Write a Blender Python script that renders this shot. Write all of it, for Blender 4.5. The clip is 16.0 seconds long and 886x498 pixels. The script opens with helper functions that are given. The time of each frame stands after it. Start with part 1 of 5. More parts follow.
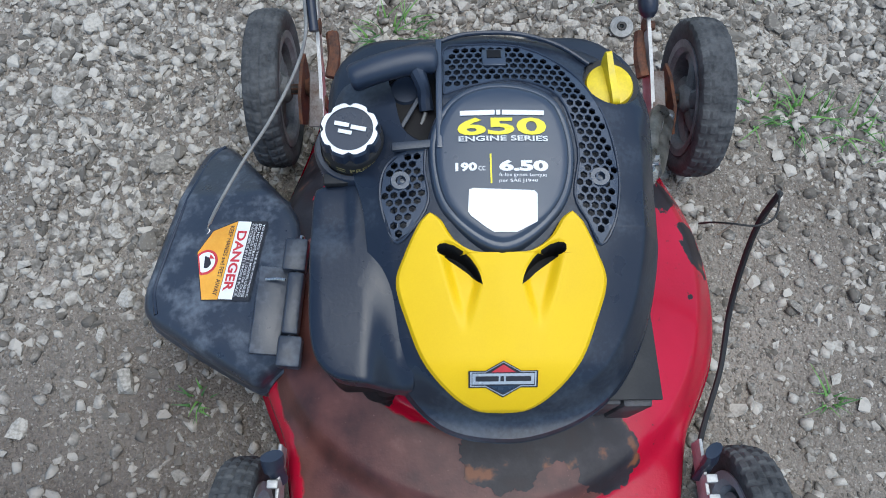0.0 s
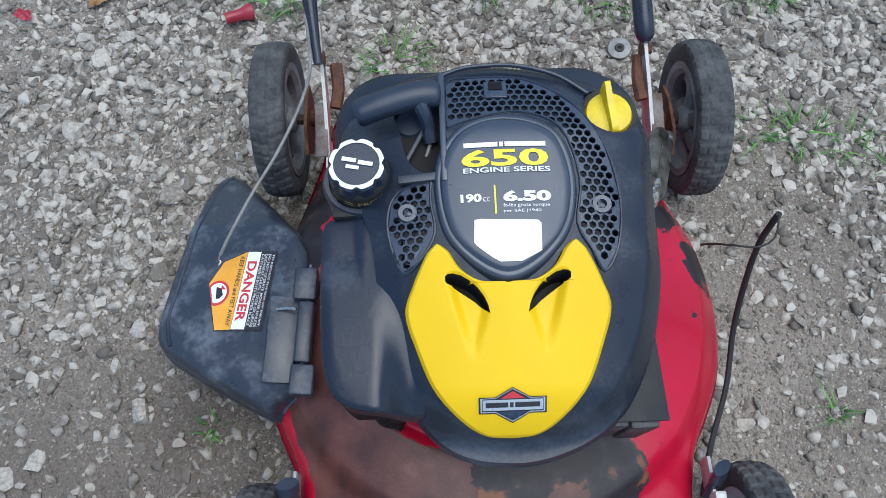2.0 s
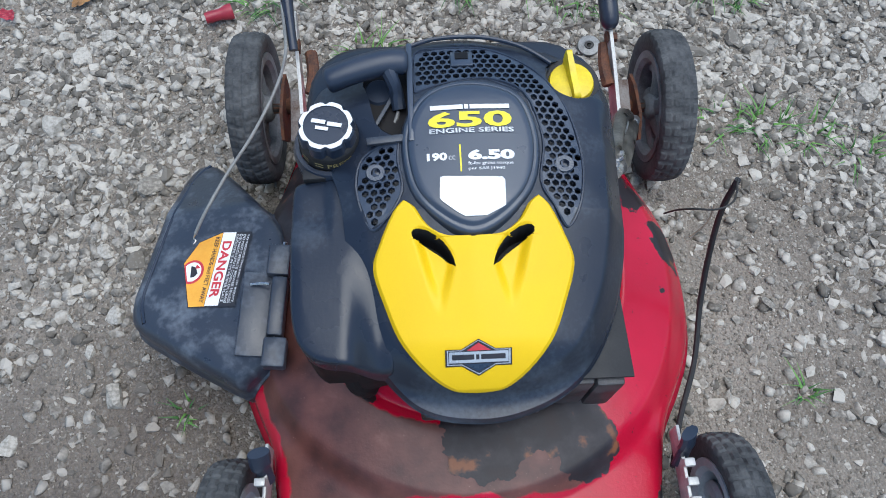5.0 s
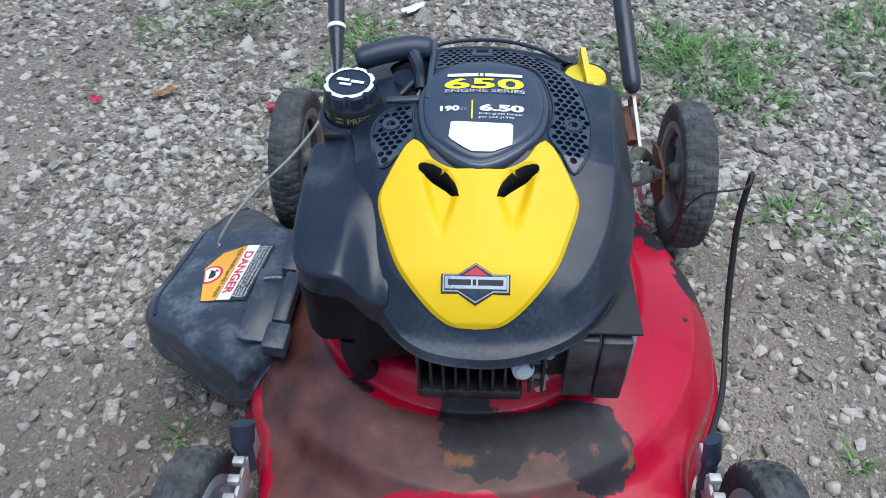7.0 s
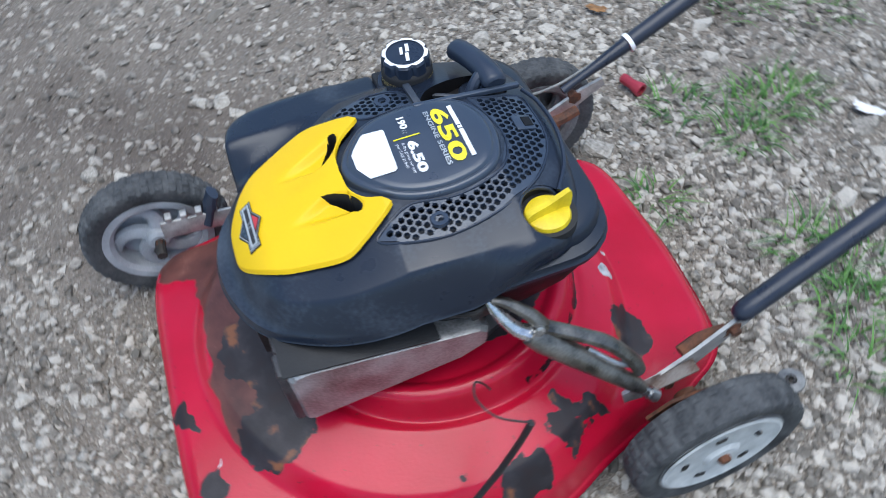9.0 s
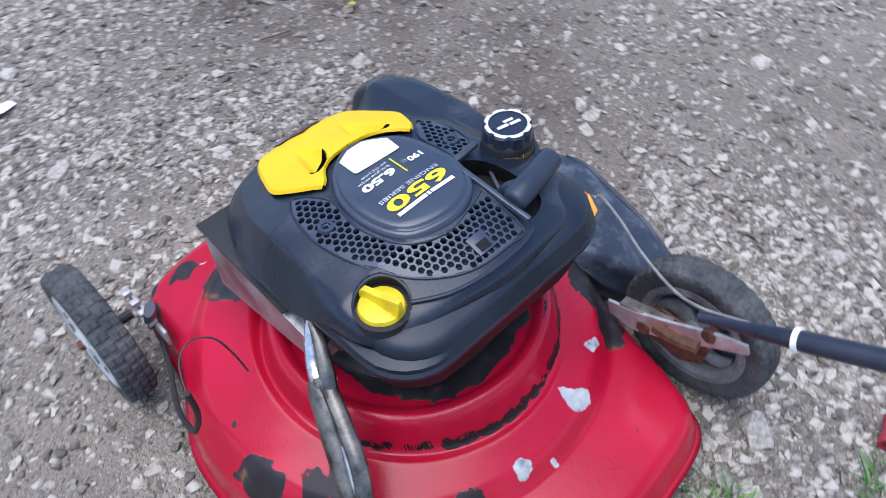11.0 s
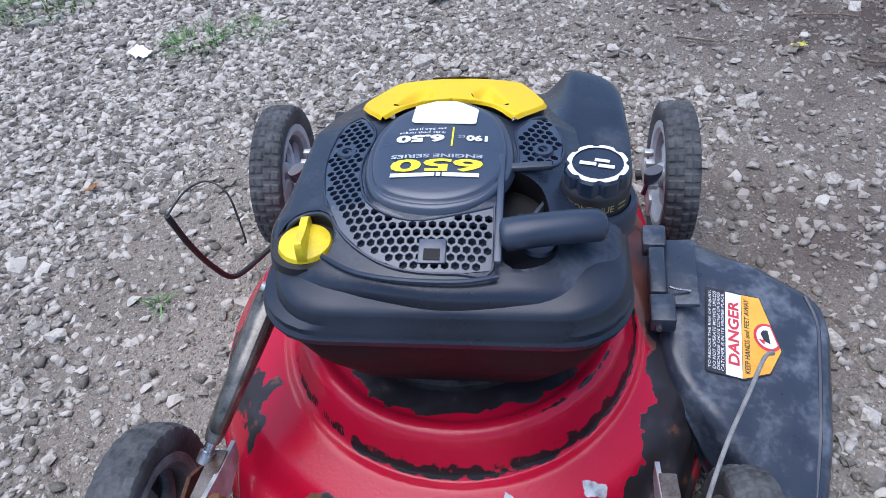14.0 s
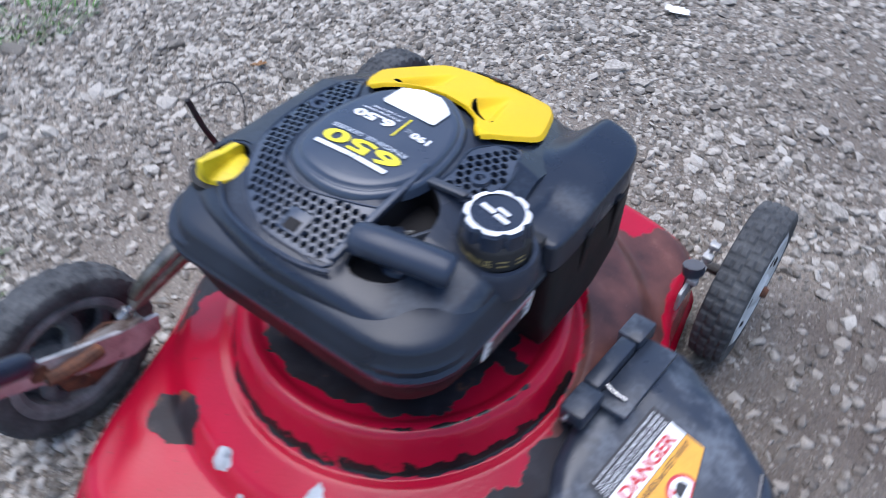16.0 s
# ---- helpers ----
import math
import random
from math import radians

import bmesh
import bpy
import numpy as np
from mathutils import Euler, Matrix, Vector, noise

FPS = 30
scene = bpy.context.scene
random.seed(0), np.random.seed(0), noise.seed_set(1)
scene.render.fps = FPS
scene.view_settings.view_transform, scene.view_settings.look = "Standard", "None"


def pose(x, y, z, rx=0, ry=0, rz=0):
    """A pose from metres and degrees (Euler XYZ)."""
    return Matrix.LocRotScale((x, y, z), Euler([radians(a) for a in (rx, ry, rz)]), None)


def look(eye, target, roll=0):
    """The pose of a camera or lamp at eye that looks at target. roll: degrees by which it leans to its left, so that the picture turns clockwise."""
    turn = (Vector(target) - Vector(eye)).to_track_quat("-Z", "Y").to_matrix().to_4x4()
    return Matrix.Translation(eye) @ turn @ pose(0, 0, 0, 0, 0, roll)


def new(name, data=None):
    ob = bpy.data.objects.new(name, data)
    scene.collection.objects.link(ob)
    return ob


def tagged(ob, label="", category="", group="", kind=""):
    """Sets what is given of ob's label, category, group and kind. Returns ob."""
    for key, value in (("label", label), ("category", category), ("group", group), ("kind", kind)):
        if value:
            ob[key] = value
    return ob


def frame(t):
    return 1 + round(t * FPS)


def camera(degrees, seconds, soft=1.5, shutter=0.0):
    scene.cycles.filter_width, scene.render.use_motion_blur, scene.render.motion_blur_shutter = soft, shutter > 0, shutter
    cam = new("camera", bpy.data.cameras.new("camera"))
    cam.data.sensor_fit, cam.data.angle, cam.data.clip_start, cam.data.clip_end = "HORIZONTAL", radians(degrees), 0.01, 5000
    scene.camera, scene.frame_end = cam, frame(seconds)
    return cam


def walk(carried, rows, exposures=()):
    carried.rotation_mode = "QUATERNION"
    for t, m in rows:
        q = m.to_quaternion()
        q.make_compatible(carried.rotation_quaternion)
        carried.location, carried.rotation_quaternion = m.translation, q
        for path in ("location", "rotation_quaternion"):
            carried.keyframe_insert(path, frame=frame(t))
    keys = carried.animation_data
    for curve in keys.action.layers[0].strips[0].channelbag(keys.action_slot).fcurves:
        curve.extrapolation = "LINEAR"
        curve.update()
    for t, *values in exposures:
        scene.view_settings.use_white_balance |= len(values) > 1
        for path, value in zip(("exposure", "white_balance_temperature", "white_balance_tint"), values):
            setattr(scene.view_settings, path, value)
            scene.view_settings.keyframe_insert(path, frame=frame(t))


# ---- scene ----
cam = camera(59.4, 16.0, soft=0.65, shutter=0.4)
PATH = [
    (0, (-0.053, -0.249, 1.01), (-0.043, 0.38, -0.889), 0.2),
    (0.5, (-0.054, -0.243, 1.028), (-0.037, 0.397, -0.867), 0.4),
    (1, (-0.055, -0.243, 1.032), (-0.043, 0.396, -0.863), 0.1),
    (1.5, (-0.054, -0.239, 1.034), (-0.05, 0.413, -0.856), -1.3),
    (2, (-0.055, -0.239, 1.031), (-0.056, 0.419, -0.858), -2.2),
    (2.5, (-0.054, -0.238, 1.028), (-0.038, 0.435, -0.855), -1.2),
    (3, (-0.057, -0.238, 1.027), (-0.028, 0.435, -0.856), -0.2),
    (3.5, (-0.059, -0.244, 1.029), (-0.022, 0.428, -0.854), 0.0),
    (4, (-0.058, -0.253, 1.028), (-0.016, 0.431, -0.851), -0.2),
    (6.5, (-0.008, -0.494, 0.917), (-0.024, 0.654, -0.72), -0.3),
    (7, (0.008, -0.56, 0.867), (-0.102, 0.755, -0.636), -2.4),
    (7.5, (0.127, -0.594, 0.931), (-0.196, 0.712, -0.549), -2.9),
    (8, (0.306, -0.4, 0.951), (-0.374, 0.643, -0.615), -5.2),
    (8.5, (0.476, -0.264, 0.955), (-0.606, 0.362, -0.607), -12.2),
    (9, (0.533, -0.093, 0.941), (-0.636, 0.215, -0.652), -6.5),
    (11.5, (0.255, 0.638, 0.92), (-0.354, -0.631, -0.501), -3.7),
    (12, (0.13, 0.74, 0.951), (-0.114, -0.668, -0.449), -2.8),
    (12.5, (0.03, 0.717, 0.932), (0.04, -0.726, -0.453), -1.7),
    (13, (-0.034, 0.611, 0.864), (0.085, -0.806, -0.542), -2.8),
    (13.5, (-0.068, 0.582, 0.803), (0.108, -0.824, -0.609), -4.3),
    (14, (-0.075, 0.577, 0.798), (0.145, -0.851, -0.585), -5.3),
    (14.5, (-0.072, 0.581, 0.8), (0.158, -0.854, -0.574), -4.6),
    (15, (-0.073, 0.59, 0.808), (0.179, -0.857, -0.55), -4.0),
    (15.5, (-0.218, 0.595, 0.831), (0.373, -0.74, -0.536), -5.3),
    (16, (-0.345, 0.433, 0.792), (0.473, -0.71, -0.632), 1.4),
]
walk(cam, [(t, look(e, g, r)) for t, e, g, r in PATH], exposures=[(0.0, 0.72, 6020, 4), (7.0, 0.86, 6030, 5), (9.2, 0.88, 5990, 6), (11.4, 1.08, 5930, 14), (16.0, 1.06, 5890, 13)])

# ---- light: a dull, overcast sky with a broad weak sun ----
SUN_UP, SUN_ROUND = radians(80), radians(80)
world = bpy.data.worlds.new("sky")
scene.world = world
world.use_nodes = True
wn = world.node_tree.nodes
sky = wn.new("ShaderNodeTexSky")
sky.sky_type = "NISHITA"
sky.sun_disc = False
sky.sun_elevation, sky.sun_rotation = SUN_UP, SUN_ROUND
sky.air_density, sky.dust_density, sky.ozone_density = 1.0, 1.5, 1.0
world.node_tree.links.new(sky.outputs[0], wn["Background"].inputs[0])
wn["Background"].inputs[1].default_value = 0.12
sun_data = bpy.data.lights.new("sun", "SUN")
sun_data.energy, sun_data.angle, sun_data.color = 1.5, radians(62), (1.0, 0.98, 0.95)
sun = new("sun", sun_data)
sun.matrix_world = look((math.sin(SUN_ROUND) * 6, math.cos(SUN_ROUND) * 6, math.tan(SUN_UP) * 6), (0, 0, 0))


# ---- materials ----
def material(name, dark, light, rough=0.5, metal=0.0, scale=30.0, bump=0.1, fine=400.0, island=0.0, coat=0.0, rough_var=0.15, spec=0.5):
    """Two-scale mottled surface: colour between dark and light, fine relief, uneven gloss."""
    m = bpy.data.materials.new(name)
    m.use_nodes = True
    n, l = m.node_tree.nodes, m.node_tree.links
    b = n["Principled BSDF"]
    b.inputs["Metallic"].default_value = metal
    b.inputs["Specular IOR Level"].default_value = spec
    b.inputs["Coat Weight"].default_value = coat
    b.inputs["Coat Roughness"].default_value = 0.12
    co = n.new("ShaderNodeTexCoord")
    big, small = n.new("ShaderNodeTexNoise"), n.new("ShaderNodeTexNoise")
    big.inputs["Scale"].default_value, small.inputs["Scale"].default_value = scale, fine
    big.inputs["Detail"].default_value, small.inputs["Detail"].default_value = 6, 3
    for t in (big, small):
        l.new(co.outputs["Object"], t.inputs["Vector"])
    ramp = n.new("ShaderNodeValToRGB")
    ramp.color_ramp.elements[0].position, ramp.color_ramp.elements[1].position = 0.3, 0.7
    ramp.color_ramp.elements[0].color, ramp.color_ramp.elements[1].color = (*dark, 1), (*light, 1)
    add = n.new("ShaderNodeMath")
    add.operation = "MULTIPLY_ADD"
    l.new(small.outputs["Fac"], add.inputs[0])
    add.inputs[1].default_value = 0.35
    l.new(big.outputs["Fac"], add.inputs[2])
    sub = n.new("ShaderNodeMath")
    sub.operation = "SUBTRACT"
    sub.inputs[1].default_value = 0.175
    l.new(add.outputs[0], sub.inputs[0])
    value = sub
    if island:
        geo = n.new("ShaderNodeNewGeometry")
        mix = n.new("ShaderNodeMath")
        mix.operation = "MULTIPLY_ADD"
        l.new(geo.outputs["Random Per Island"], mix.inputs[0])
        mix.inputs[1].default_value = island
        off = n.new("ShaderNodeMath")
        off.operation = "SUBTRACT"
        off.inputs[1].default_value = island / 2
        l.new(sub.outputs[0], off.inputs[0])
        l.new(off.outputs[0], mix.inputs[2])
        value = mix
    l.new(value.outputs[0], ramp.inputs["Fac"])
    l.new(ramp.outputs["Color"], b.inputs["Base Color"])
    rr = n.new("ShaderNodeMapRange")
    rr.inputs["From Min"].default_value, rr.inputs["From Max"].default_value = 0.3, 0.7
    rr.inputs["To Min"].default_value, rr.inputs["To Max"].default_value = max(0.03, rough - rough_var), min(1, rough + rough_var)
    l.new(big.outputs["Fac"], rr.inputs["Value"])
    l.new(rr.outputs["Result"], b.inputs["Roughness"])
    if bump:
        bp = n.new("ShaderNodeBump")
        bp.inputs["Strength"].default_value, bp.inputs["Distance"].default_value = bump, 0.001
        l.new(small.outputs["Fac"], bp.inputs["Height"])
        l.new(bp.outputs["Normal"], b.inputs["Normal"])
    return m


BLACK = material("black_plastic", (0.011, 0.017, 0.031), (0.022, 0.032, 0.054), rough=0.34, scale=9, bump=0.10, fine=900)
BLACK_WORN = material("worn_black_plastic", (0.012, 0.015, 0.022), (0.060, 0.070, 0.088), rough=0.42, scale=14, bump=0.25, fine=500)
BLACK_MATT = material("matt_black", (0.008, 0.008, 0.009), (0.02, 0.02, 0.021), rough=0.65, scale=30, bump=0.2)
PAD = material("pad_plastic", (0.022, 0.032, 0.052), (0.034, 0.047, 0.072), rough=0.32, scale=8, bump=0.08, fine=1200, spec=0.8)
YELLOW = material("yellow_plastic", (0.76, 0.475, 0.001), (0.82, 0.53, 0.002), rough=0.48, scale=12, bump=0.05, fine=700, rough_var=0.08, spec=0.35)
YELLOW_INK = material("yellow_ink", (0.78, 0.66, 0.02), (0.84, 0.72, 0.03), rough=0.4, bump=0)
WHITE_INK = material("white_ink", (0.72, 0.72, 0.72), (0.82, 0.82, 0.82), rough=0.45, bump=0)
WHITE_STICKER = material("white_sticker", (0.78, 0.78, 0.76), (0.86, 0.86, 0.85), rough=0.5, scale=50, bump=0.05)
RUBBER = material("tyre_rubber", (0.024, 0.026, 0.029), (0.105, 0.107, 0.108), rough=0.8, scale=25, bump=0.5, fine=260, spec=0.3)
RIM_GREY = material("rim_grey_plastic", (0.28, 0.30, 0.32), (0.46, 0.48, 0.50), rough=0.45, scale=30, bump=0.1)
RIM_DARK = material("rim_dirty_plastic", (0.08, 0.083, 0.088), (0.25, 0.252, 0.252), rough=0.6, scale=40, bump=0.2)
STEEL = material("scratched_steel", (0.32, 0.32, 0.32), (0.60, 0.60, 0.60), rough=0.32, metal=0.9, scale=60, bump=0.15)
GALV = material("galvanised_bracket", (0.30, 0.30, 0.29), (0.55, 0.54, 0.52), rough=0.5, metal=0.5, scale=60, bump=0.3)
RUST = material("rusty_iron", (0.035, 0.016, 0.010), (0.17, 0.066, 0.032), rough=0.8, scale=70, bump=0.6)
DARK_IRON = material("dark_greasy_iron", (0.012, 0.011, 0.011), (0.06, 0.055, 0.05), rough=0.55, metal=0.3, scale=70, bump=0.4)
TUBE = material("blue_black_tube_paint", (0.012, 0.016, 0.028), (0.03, 0.036, 0.055), rough=0.35, scale=20, bump=0.08)
STONE = material("gravel_stone", (0.140, 0.125, 0.105), (0.500, 0.457, 0.394), rough=0.92, scale=60, bump=1.0, fine=300, island=0.50, spec=0.2)
RED_PLASTIC = material("red_plastic", (0.26, 0.015, 0.03), (0.38, 0.03, 0.05), rough=0.4, scale=40)
PAPER = material("white_scrap", (0.7, 0.7, 0.7), (0.85, 0.85, 0.86), rough=0.6, scale=30)
GRASS = material("grass_blade", (0.035, 0.11, 0.018), (0.13, 0.27, 0.055), rough=0.6, scale=30, island=0.9, bump=0)
STRAW = material("dry_straw", (0.25, 0.18, 0.09), (0.45, 0.36, 0.2), rough=0.7, scale=40)
ORANGE = material("label_orange", (0.75, 0.33, 0.03), (0.85, 0.42, 0.05), rough=0.5, scale=40, bump=0.05)
LABEL_RED = material("label_red", (0.50, 0.03, 0.04), (0.6, 0.05, 0.06), rough=0.5, bump=0)
LABEL_BLACK = material("label_black", (0.015, 0.015, 0.02), (0.03, 0.03, 0.035), rough=0.5, bump=0)
LABEL_BLUE = material("emblem_dark_blue", (0.02, 0.035, 0.06), (0.03, 0.05, 0.08), rough=0.35, bump=0)
SILVER = material("silver_print", (0.45, 0.47, 0.48), (0.6, 0.62, 0.63), rough=0.35, metal=0.4, bump=0)
CABLE = material("grey_cable_sheath", (0.15, 0.15, 0.145), (0.27, 0.27, 0.255), rough=0.5, scale=50)


RIM_PALE = material("pale_grey_plastic", (0.36, 0.38, 0.38), (0.58, 0.59, 0.58), rough=0.55, scale=45, bump=0.15)
# In recess, slot and below the filter, this black stands in for shade.
DEEP_BLACK = material("deep_black", (0.003, 0.003, 0.004), (0.011, 0.010, 0.011), rough=0.6, scale=14, bump=0.2, spec=0.25)
SCUFFED = material("scuffed_chute_plastic", (0.024, 0.031, 0.046), (0.15, 0.172, 0.205), rough=0.38, scale=26, bump=0.35, fine=150, spec=0.62)
for e, p in zip(next(q for q in SCUFFED.node_tree.nodes if q.type == "VALTORGB").color_ramp.elements, (0.50, 0.86)):
    e.position = p
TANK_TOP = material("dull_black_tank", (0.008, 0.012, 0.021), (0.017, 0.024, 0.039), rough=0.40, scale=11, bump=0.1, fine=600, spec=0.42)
WASHER = material("dull_washer_steel", (0.12, 0.12, 0.12), (0.30, 0.30, 0.29), rough=0.5, metal=0.6, scale=70, bump=0.3)
TWIG = material("grey_twig", (0.07, 0.05, 0.038), (0.20, 0.15, 0.11), rough=0.9, scale=60, bump=0.5)
COVER_BLACK = material("scuffed_cover_plastic", (0.010, 0.015, 0.027), (0.060, 0.076, 0.100), rough=0.36, scale=13, bump=0.14, fine=240, spec=0.5)
for e, p in zip(next(q for q in COVER_BLACK.node_tree.nodes if q.type == "VALTORGB").color_ramp.elements, (0.50, 0.88)):
    e.position = p
SILVER_GOLD = material("faded_gold_print", (0.22, 0.17, 0.06), (0.42, 0.34, 0.14), rough=0.5, scale=90, bump=0)
YELLOW_SOILED = material("soiled_yellow_plastic", (0.58, 0.42, 0.01), (0.84, 0.64, 0.015), rough=0.42, scale=55, bump=0.15)
MUFFLER = material("aluminised_steel", (0.12, 0.115, 0.11), (0.50, 0.50, 0.50), rough=0.42, metal=0.7, scale=16, bump=0.15)
PLIER = material("grimy_nickel", (0.07, 0.065, 0.058), (0.27, 0.25, 0.22), rough=0.38, metal=0.85, scale=45, bump=0.2)
PLIER_BRIGHT = material("bright_nickel", (0.40, 0.40, 0.40), (0.72, 0.72, 0.72), rough=0.22, metal=0.9, scale=60, bump=0.1)
DARK_STEEL = material("dark_steel", (0.035, 0.034, 0.036), (0.12, 0.118, 0.12), rough=0.55, metal=0.5, scale=40, bump=0.2)
YELLOW_LEAF = material("yellow_leaf", (0.45, 0.38, 0.05), (0.62, 0.55, 0.1), rough=0.7, scale=60)
BROWN_LEAF = material("brown_leaf", (0.16, 0.08, 0.03), (0.38, 0.20, 0.08), rough=0.8, scale=60)


RUSTY_GALV = material("rust_stained_bracket", (0.06, 0.032, 0.02), (0.22, 0.20, 0.185), rough=0.6, metal=0.4, scale=45, bump=0.4)


def object_varied(m, amount):
    """Shifts a mottled material from object to object."""
    n, l = m.node_tree.nodes, m.node_tree.links
    info = n.new("ShaderNodeObjectInfo")
    ramp = next(q for q in n if q.type == "VALTORGB")
    old = ramp.inputs["Fac"].links[0].from_socket
    a = n.new("ShaderNodeMath")
    a.operation = "MULTIPLY_ADD"
    l.new(info.outputs["Random"], a.inputs[0])
    a.inputs[1].default_value = amount
    c = n.new("ShaderNodeMath")
    c.operation = "SUBTRACT"
    c.inputs[1].default_value = amount / 2
    l.new(old, c.inputs[0])
    l.new(c.outputs[0], a.inputs[2])
    l.new(a.outputs[0], ramp.inputs["Fac"])
    return m


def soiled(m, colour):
    """Mixes a soil colour into a stone material where the soil is darker."""
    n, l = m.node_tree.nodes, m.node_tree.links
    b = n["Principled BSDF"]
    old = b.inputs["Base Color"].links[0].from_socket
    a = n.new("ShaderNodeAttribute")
    a.attribute_name = "dark_soil"
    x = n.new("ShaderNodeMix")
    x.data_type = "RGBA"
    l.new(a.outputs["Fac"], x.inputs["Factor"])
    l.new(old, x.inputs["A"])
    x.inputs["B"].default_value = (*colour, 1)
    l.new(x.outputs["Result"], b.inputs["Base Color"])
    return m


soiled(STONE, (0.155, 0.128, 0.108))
BIG_STONE = object_varied(material("loose_stone", (0.18, 0.161, 0.135), (0.48, 0.440, 0.380), rough=0.85, scale=3.5, bump=0.4, fine=22, spec=0.3), 0.6)


# ---- mesh helpers ----
def mesh_object(name, verts, faces, mat, parent=None, label="", smooth=True):
    me = bpy.data.meshes.new(name)
    me.from_pydata([tuple(v) for v in verts], [], faces)
    me.materials.append(mat)
    if smooth:
        me.polygons.foreach_set("use_smooth", [True] * len(me.polygons))
    me.update()
    ob = new(name, me)
    ob.parent = parent
    if label:
        tagged(ob, label=label)
    return ob


def part(name, bm, mat, parent=None, label="", smooth=True, sharp=35):
    """Links a bmesh as one mesh object under a thing or a part."""
    bmesh.ops.recalc_face_normals(bm, faces=bm.faces[:])
    me = bpy.data.meshes.new(name)
    for e in bm.edges:
        if len(e.link_faces) == 2 and e.calc_face_angle() > radians(sharp):
            e.smooth = False
    for f in bm.faces:
        f.smooth = smooth
    bm.to_mesh(me)
    bm.free()
    me.materials.append(mat)
    ob = new(name, me)
    ob.parent = parent
    if label:
        tagged(ob, label=label)
    return ob


def thing(name, label, category, group="", kind=""):
    return tagged(new(name), label, category, group, kind)


def box(bm, size, m, bevel=0.0, segs=2):
    made = bmesh.ops.create_cube(bm, size=1)["verts"]
    bmesh.ops.scale(bm, vec=size, verts=made)
    if bevel:
        edges = list({e for v in made for e in v.link_edges})
        got = bmesh.ops.bevel(bm, geom=edges, offset=bevel, segments=segs, affect="EDGES", profile=0.5)
        made = list({v for f in got["faces"] for v in f.verts} | {v for v in made if v.is_valid})
    bmesh.ops.transform(bm, matrix=m, verts=made)
    return made


def tube(bm, pts, radius, sides=10, squash=1.0, closed=True):
    """A swept tube through points; radius may be a list."""
    pts = [Vector(p) for p in pts]
    rings, up = [], Vector((0.13, 0.21, 0.97))
    for i, p in enumerate(pts):
        d = (pts[min(i + 1, len(pts) - 1)] - pts[max(i - 1, 0)]).normalized()
        a = d.cross(up).normalized()
        b = d.cross(a)
        r = float(radius[i] if isinstance(radius, (list, tuple)) else radius)
        rings.append([bm.verts.new(p + r * (math.cos(k) * a + math.sin(k) * b * squash)) for k in (2 * math.pi * j / sides for j in range(sides))])
    for q, w in zip(rings, rings[1:]):
        for j in range(sides):
            bm.faces.new((q[j], q[(j + 1) % sides], w[(j + 1) % sides], w[j]))
    if closed:
        bm.faces.new(rings[0][::-1])
        bm.faces.new(rings[-1])


def smooth_path(pts, steps=8, closed=False):
    """A Catmull-Rom curve through points."""
    p = [np.array(q, float) for q in pts]
    n = len(p)
    out = []
    for i in range(n if closed else n - 1):
        a, b, c, d = (p[(i + k) % n] if closed else p[min(max(i + k, 0), n - 1)] for k in (-1, 0, 1, 2))
        for s in range(steps):
            t = s / steps
            out.append(0.5 * (2 * b + (c - a) * t + (2 * a - 5 * b + 4 * c - d) * t * t + (3 * b - a - 3 * c + d) * t ** 3))
    if not closed:
        out.append(p[-1])
    return out


def lathe(bm, profile, m, sides=32):
    """Turns (radius, height) pairs round the z axis of m."""
    rings = []
    for r, z in profile:
        if r < 1e-6:
            rings.append([bm.verts.new(m @ Vector((0, 0, z)))])
        else:
            rings.append([bm.verts.new(m @ Vector((r * math.cos(2 * math.pi * j / sides), r * math.sin(2 * math.pi * j / sides), z))) for j in range(sides)])
    for q, w in zip(rings, rings[1:]):
        for j in range(sides):
            k = (j + 1) % sides
            if len(q) == 1 and len(w) == 1:
                continue
            if len(q) == 1:
                bm.faces.new((q[0], w[j], w[k]))
            elif len(w) == 1:
                bm.faces.new((q[j], q[k], w[0]))
            else:
                bm.faces.new((q[j], q[k], w[k], w[j]))


def smoothstep(a, b, x):
    t = min(1.0, max(0.0, (x - a) / (b - a)))
    return t * t * (3 - 2 * t)


def polar_outline(points, centre, count):
    """Radius of a closed outline at even angles round a centre."""
    ring = smooth_path(points, 12, True)
    ang = np.array([math.atan2(q[1] - centre[1], q[0] - centre[0]) for q in ring])
    rad = np.array([math.hypot(q[0] - centre[0], q[1] - centre[1]) for q in ring])
    order = np.argsort(ang)
    want = np.linspace(-math.pi, math.pi, count, endpoint=False)
    return want, np.interp(want, ang[order], rad[order], period=2 * math.pi)


def inside(x, y, poly):
    hit = False
    for (ax, ay), (bx, by) in zip(poly, poly[1:] + poly[:1]):
        if (ay > y) != (by > y) and x < (bx - ax) * (y - ay) / (by - ay) + ax:
            hit = not hit
    return hit


# ---- ground: one sheet of packed dirt ----
def lay(x, y):
    """Height of the dirt."""
    return 0.006 * noise.noise((x * 2.3, y * 2.3, 4)) + 0.004 * noise.noise((x * 7, y * 7, 9)) - 0.004


